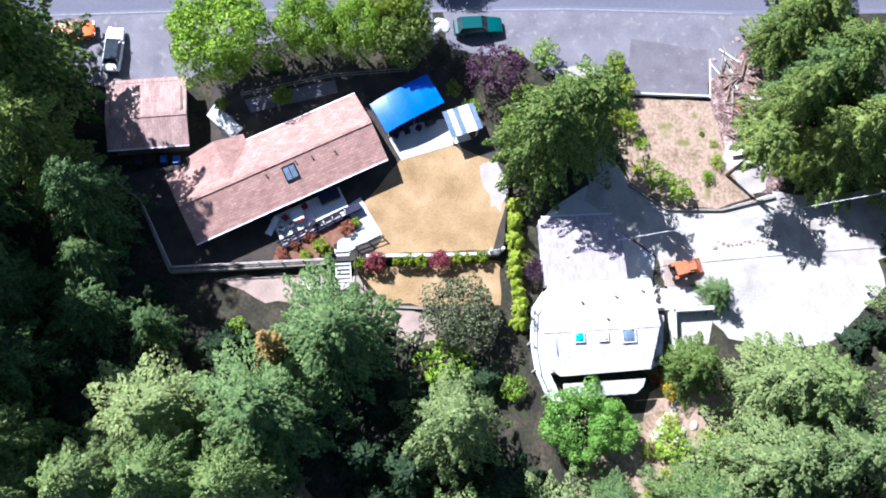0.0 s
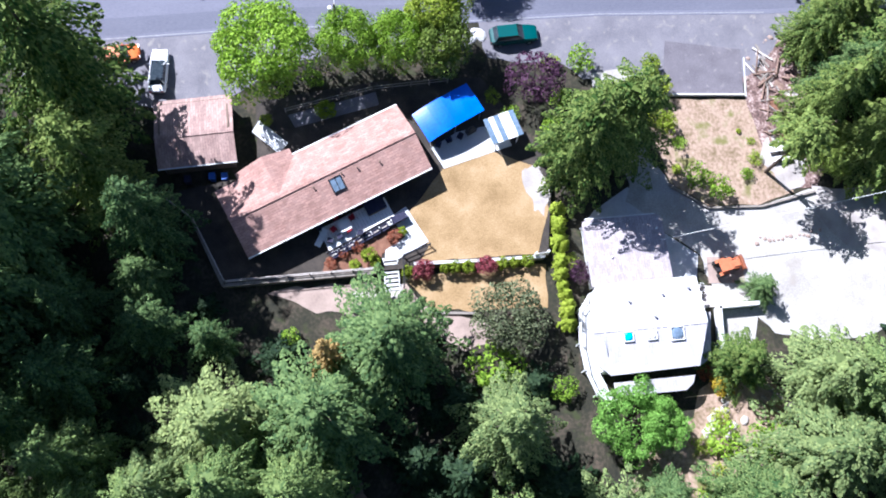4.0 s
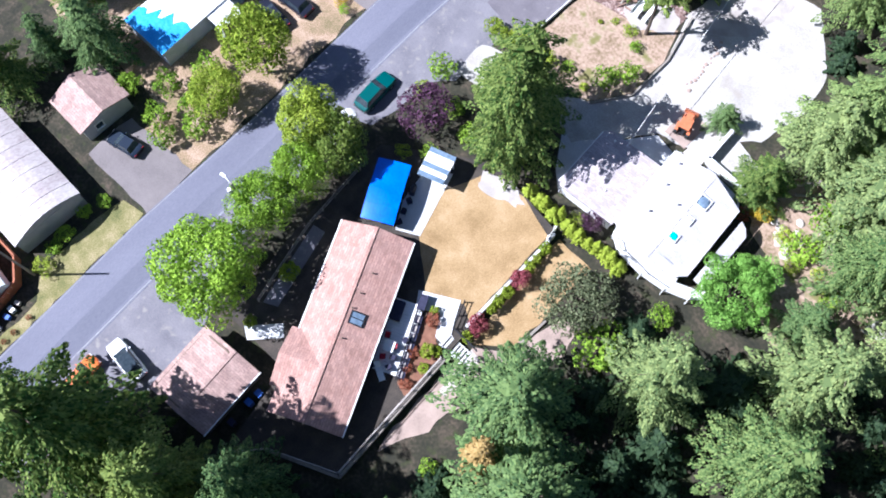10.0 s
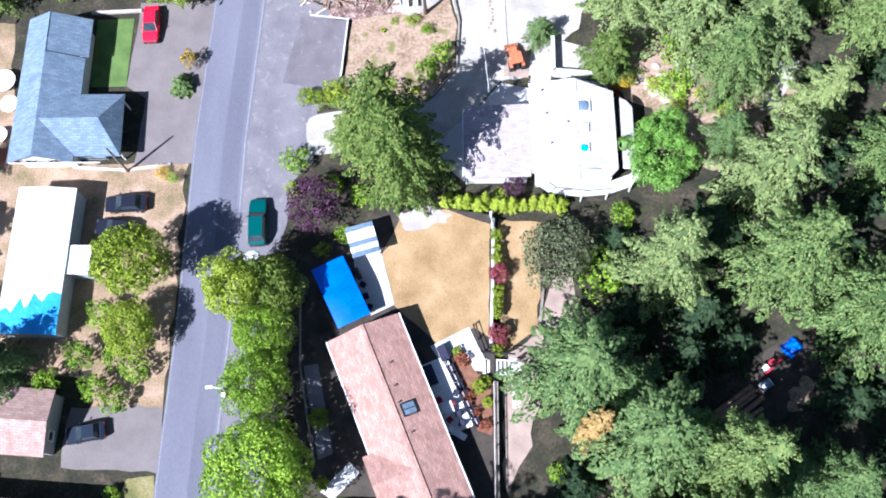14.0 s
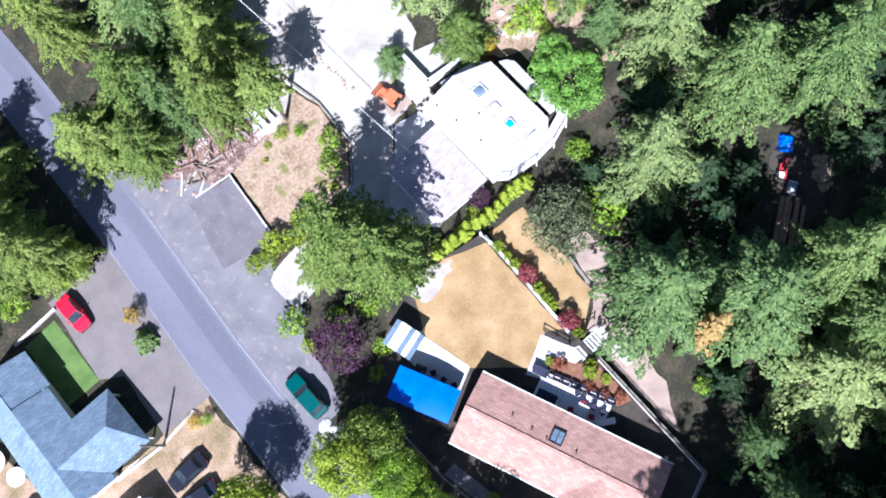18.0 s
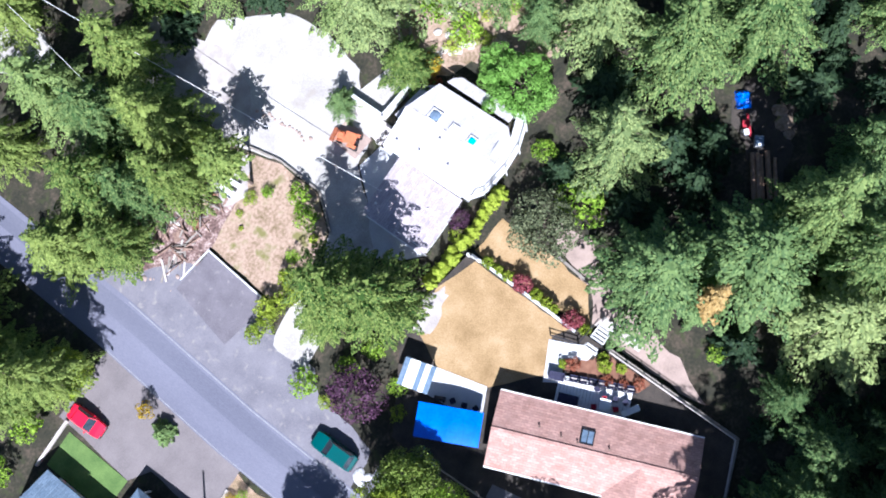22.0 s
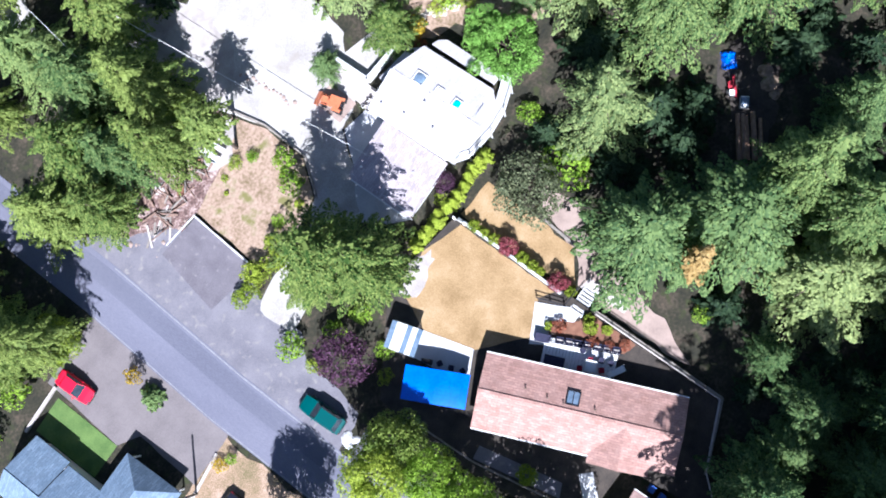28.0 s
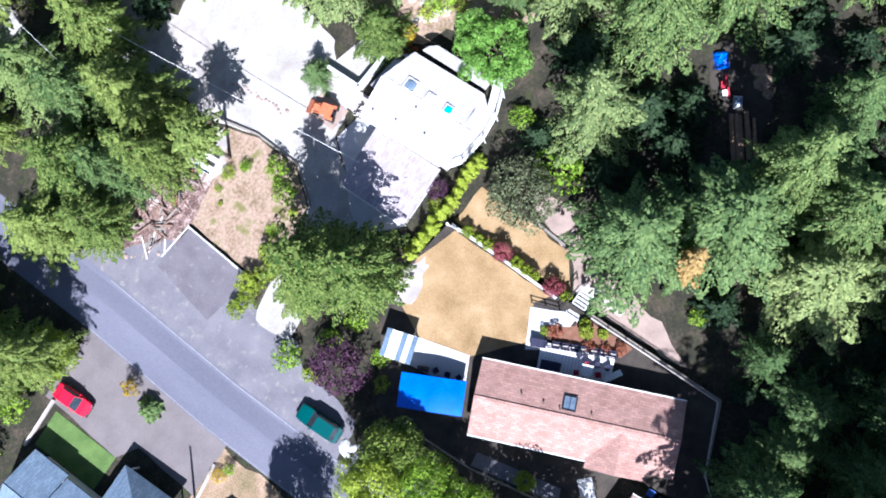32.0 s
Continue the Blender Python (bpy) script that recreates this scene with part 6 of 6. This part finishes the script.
for k in range(10):
    x, y, a = rk_rnd.uniform(-21.5, -16.4), rk_rnd.uniform(25.0, 27.4), rk_rnd.uniform(-0.3, 0.3) + 0.6
    ob = part("plank", Mesh().box(0, 0, 0.05, rk_rnd.uniform(1.4, 2.6), 0.22, 0.06), M["stone" if k % 2 else "grey_wood"])
    ob.matrix_basis = pose(x, y, 0.03 + 0.07 * (k % 2), 0, 0, math.degrees(a))
    tagged(ob, "pale loose plank beside the parking pad", "plank", "loose planks")
for k in range(6):
    ob = part("plywood_sheet", Mesh().box(0, 0, 0.03, rk_rnd.uniform(0.9, 1.6), rk_rnd.uniform(0.7, 1.2), 0.05), M[("log", "stone", "red_mulch")[k % 3]])
    ob.matrix_basis = pose(-16.2 + 1.1 * k, 28.0 + 1.2 * math.sin(k * 2.0), 0.03 + 0.03 * k, rk_rnd.uniform(-6, 6), rk_rnd.uniform(-6, 6), rk_rnd.uniform(0, 90))
    tagged(ob, "worn board lying on the debris heap", "board", "loose boards")
ut = thing("utility_trailer", "white flat utility trailer beside the dry lot", "trailer", pose(-8.7, 26.5, 0.02, 0, 0, 4))
part("bed", Mesh().box(-0.45, 0, 0.62, 0.85, 2.3, 0.1), M["trim"], ut)
part("bed", Mesh().box(0.75, 0, 0.55, 0.5, 2.3, 0.08), M["trim"], ut)
part("side_board", Mesh().box(-0.9, 0, 0.8, 0.05, 2.3, 0.4), M["trim"], ut)
part("axle", Mesh().tube([(-0.8, 0, 0.3), (0.9, 0, 0.3)], 0.05, 6), M["dark_metal"], ut)
for sx in (-0.75, 0.9):
    part("wheel", Mesh().tube([(sx - 0.09, 0, 0.3), (sx + 0.09, 0, 0.3)], 0.3, 12), M["rubber"], ut)
part("drawbar", Mesh().tube([(0, 1.1, 0.5), (0, 2.2, 0.42)], 0.05, 6).tube([(0, 2.2, 0.42), (0, 2.2, 0.0)], 0.04, 6), M["dark_metal"], ut)

# orange tractor and pots beside the white house
tr = thing("tractor", "orange compact tractor with a front loader", "tractor", pose(2.9, 18.5, 0.1, 0, 0, 12))
part("hood", Mesh().box(0, 0.75, 0.95, 0.7, 1.2, 0.5), M["orange"], tr)
part("chassis", Mesh().box(0, 0.2, 0.55, 0.5, 2.4, 0.3), M["dark_metal"], tr)
part("seat", Mesh().box(0, -0.4, 1.0, 0.5, 0.45, 0.12).box(0, -0.62, 1.2, 0.5, 0.1, 0.4), M["rubber"], tr)
part("canopy", Mesh().box(0, -0.4, 2.0, 1.2, 1.3, 0.08), M["orange"], tr)
for sx in (-0.5, 0.5):
    part("canopy_post", Mesh().tube([(sx, -0.8, 0.8), (sx, -0.8, 2.0)], 0.03, 6), M["dark_metal"], tr)
    part("fender", Mesh().box(sx * 1.3, -0.55, 1.15, 0.35, 1.0, 0.08), M["orange"], tr)
    part("rear_wheel", Mesh().tube([(sx * 1.3 - 0.16, -0.6, 0.55), (sx * 1.3 + 0.16, -0.6, 0.55)], 0.55, 14), M["rubber"], tr)
    part("front_wheel", Mesh().tube([(sx * 1.1 - 0.1, 1.1, 0.33), (sx * 1.1 + 0.1, 1.1, 0.33)], 0.33, 12), M["rubber"], tr)
    part("loader_arm", Mesh().tube([(sx, 0.1, 1.1), (sx, 1.5, 0.9), (sx, 1.9, 0.35)], 0.06, 6), M["orange"], tr)
part("bucket", Mesh().prism([(-0.75, 1.8), (0.75, 1.8), (0.75, 2.3), (-0.75, 2.3)], 0.02, [0.6, 0.6, 0.12, 0.12]), M["orange"], tr)
sheet("pallet_pad", [(1.6, 17.0), (4.3, 16.8), (4.6, 20.4), (1.9, 20.6)], 0.1, M["pink_path"], "reddish timber pad under the tractor", 0.1, "pad")
for k in range(9):
    ob = thing("plant_pot", "small white plant pot beside the garage wing", "pot", pose(4.4 + 0.42 * (k % 5), 15.3 + 0.55 * (k // 5) + 0.1 * (k % 2), 0.0, 0, 0, 0), "pots beside the wing")
    part("pot", Mesh().tube([(0, 0, 0), (0, 0, 0.4)], [0.13, 0.19], 10), M["trim" if k % 2 else "dark_cloth"], ob)
    part("soil", Mesh().tube([(0, 0, 0.38), (0, 0, 0.415)], 0.16, 10), M["mulch"], ob)
wall_line("yard_wall", [(6.9, 21.0), (6.9, 17.0), (12.2, 16.5)], 0, 1.3, 0.3, M["white_wall"], "white rendered yard wall beside the house", M["concrete"])
sheet("yard_paving", [(4.2, 14.6), (6.7, 14.9), (6.7, 20.4), (5.6, 20.0), (4.6, 17.2)], 0.065, M["stone"], "pale stone paving beside the house")
sheet("back_paving", [(7.1, 17.2), (12.2, 16.7), (13.0, 19.6), (7.1, 21.4)], 0.068, M["white_gravel"], "pale crushed rock behind the yard wall")
sheet("far_clearing", wobble([(-13, 52), (-9.5, 51), (-6, 58), (-7, 66), (-14, 62)], 1.2, 0.5, 21), 0.025, M["white_gravel"], "pale sandy clearing among the cedars")

# machine and covered heap in the shaded clearing
ls = thing("log_splitter", "red log splitter standing in the shaded clearing", "machine", pose(27.0, -14.6, 0.02, 0, 0, 40))
part("beam", Mesh().box(0, 0, 0.6, 2.4, 0.25, 0.25), M["red_cloth"], ls)
part("engine", Mesh().box(-0.7, 0.4, 0.75, 0.6, 0.5, 0.5), M["trim"], ls)
part("tank", Mesh().box(0.2, 0.45, 0.6, 0.7, 0.4, 0.4), M["red_cloth"], ls)
for sy in (-0.5, 0.75):
    part("wheel", Mesh().tube([(-0.4, sy - 0.08, 0.3), (-0.4, sy + 0.08, 0.3)], 0.3, 12), M["rubber"], ls)
hp = Mesh()
for i in range(9):
    for j in range(9):
        u, v2 = i / 4 - 1, j / 4 - 1
        rise = 0.85 * (1 - u ** 4) * (1 - v2 ** 4) + 0.02
        hp.v.append((u * 0.95 + rk_rnd.uniform(-0.07, 0.07), v2 * 0.75 + rk_rnd.uniform(-0.07, 0.07), rise * rk_rnd.uniform(0.7, 1.1)))
hp.f = [(i * 9 + j, (i + 1) * 9 + j, (i + 1) * 9 + j + 1, i * 9 + j + 1) for i in range(8) for j in range(8)]
heap = tagged(part("tarp_cover", hp, M["tarp"]), "crumpled blue tarp spread over stacked firewood", "tarp")
heap.matrix_basis = pose(29.2, -12.6, 0.0, 0, 0, 40)
crate = thing("crate", "pale crate with a bluish lid beside the logs", "crate", pose(26.2, -16.3, 0.03, 0, 0, 30))
part("box", Mesh().box(0, 0, 0.35, 1.1, 0.8, 0.7), M["trim"], crate)
part("lid", Mesh().box(0.1, 0, 0.73, 0.7, 0.84, 0.07), M["sky_glass"], crate, "bluish lid")
for k, (x, y, r) in enumerate(((29.4, -17.3, 1.0), (28.6, -18.3, 0.7), (30.2, -16.2, 0.8))):
    rock("earth_mound", "mound of bare pinkish tan earth in the clearing", x, y, r, "earth mounds", "sandy")
rock("earth_mound", "mound of bare reddish earth beside the logs", 20.6, -19.6, 0.9, "", "pink_path")
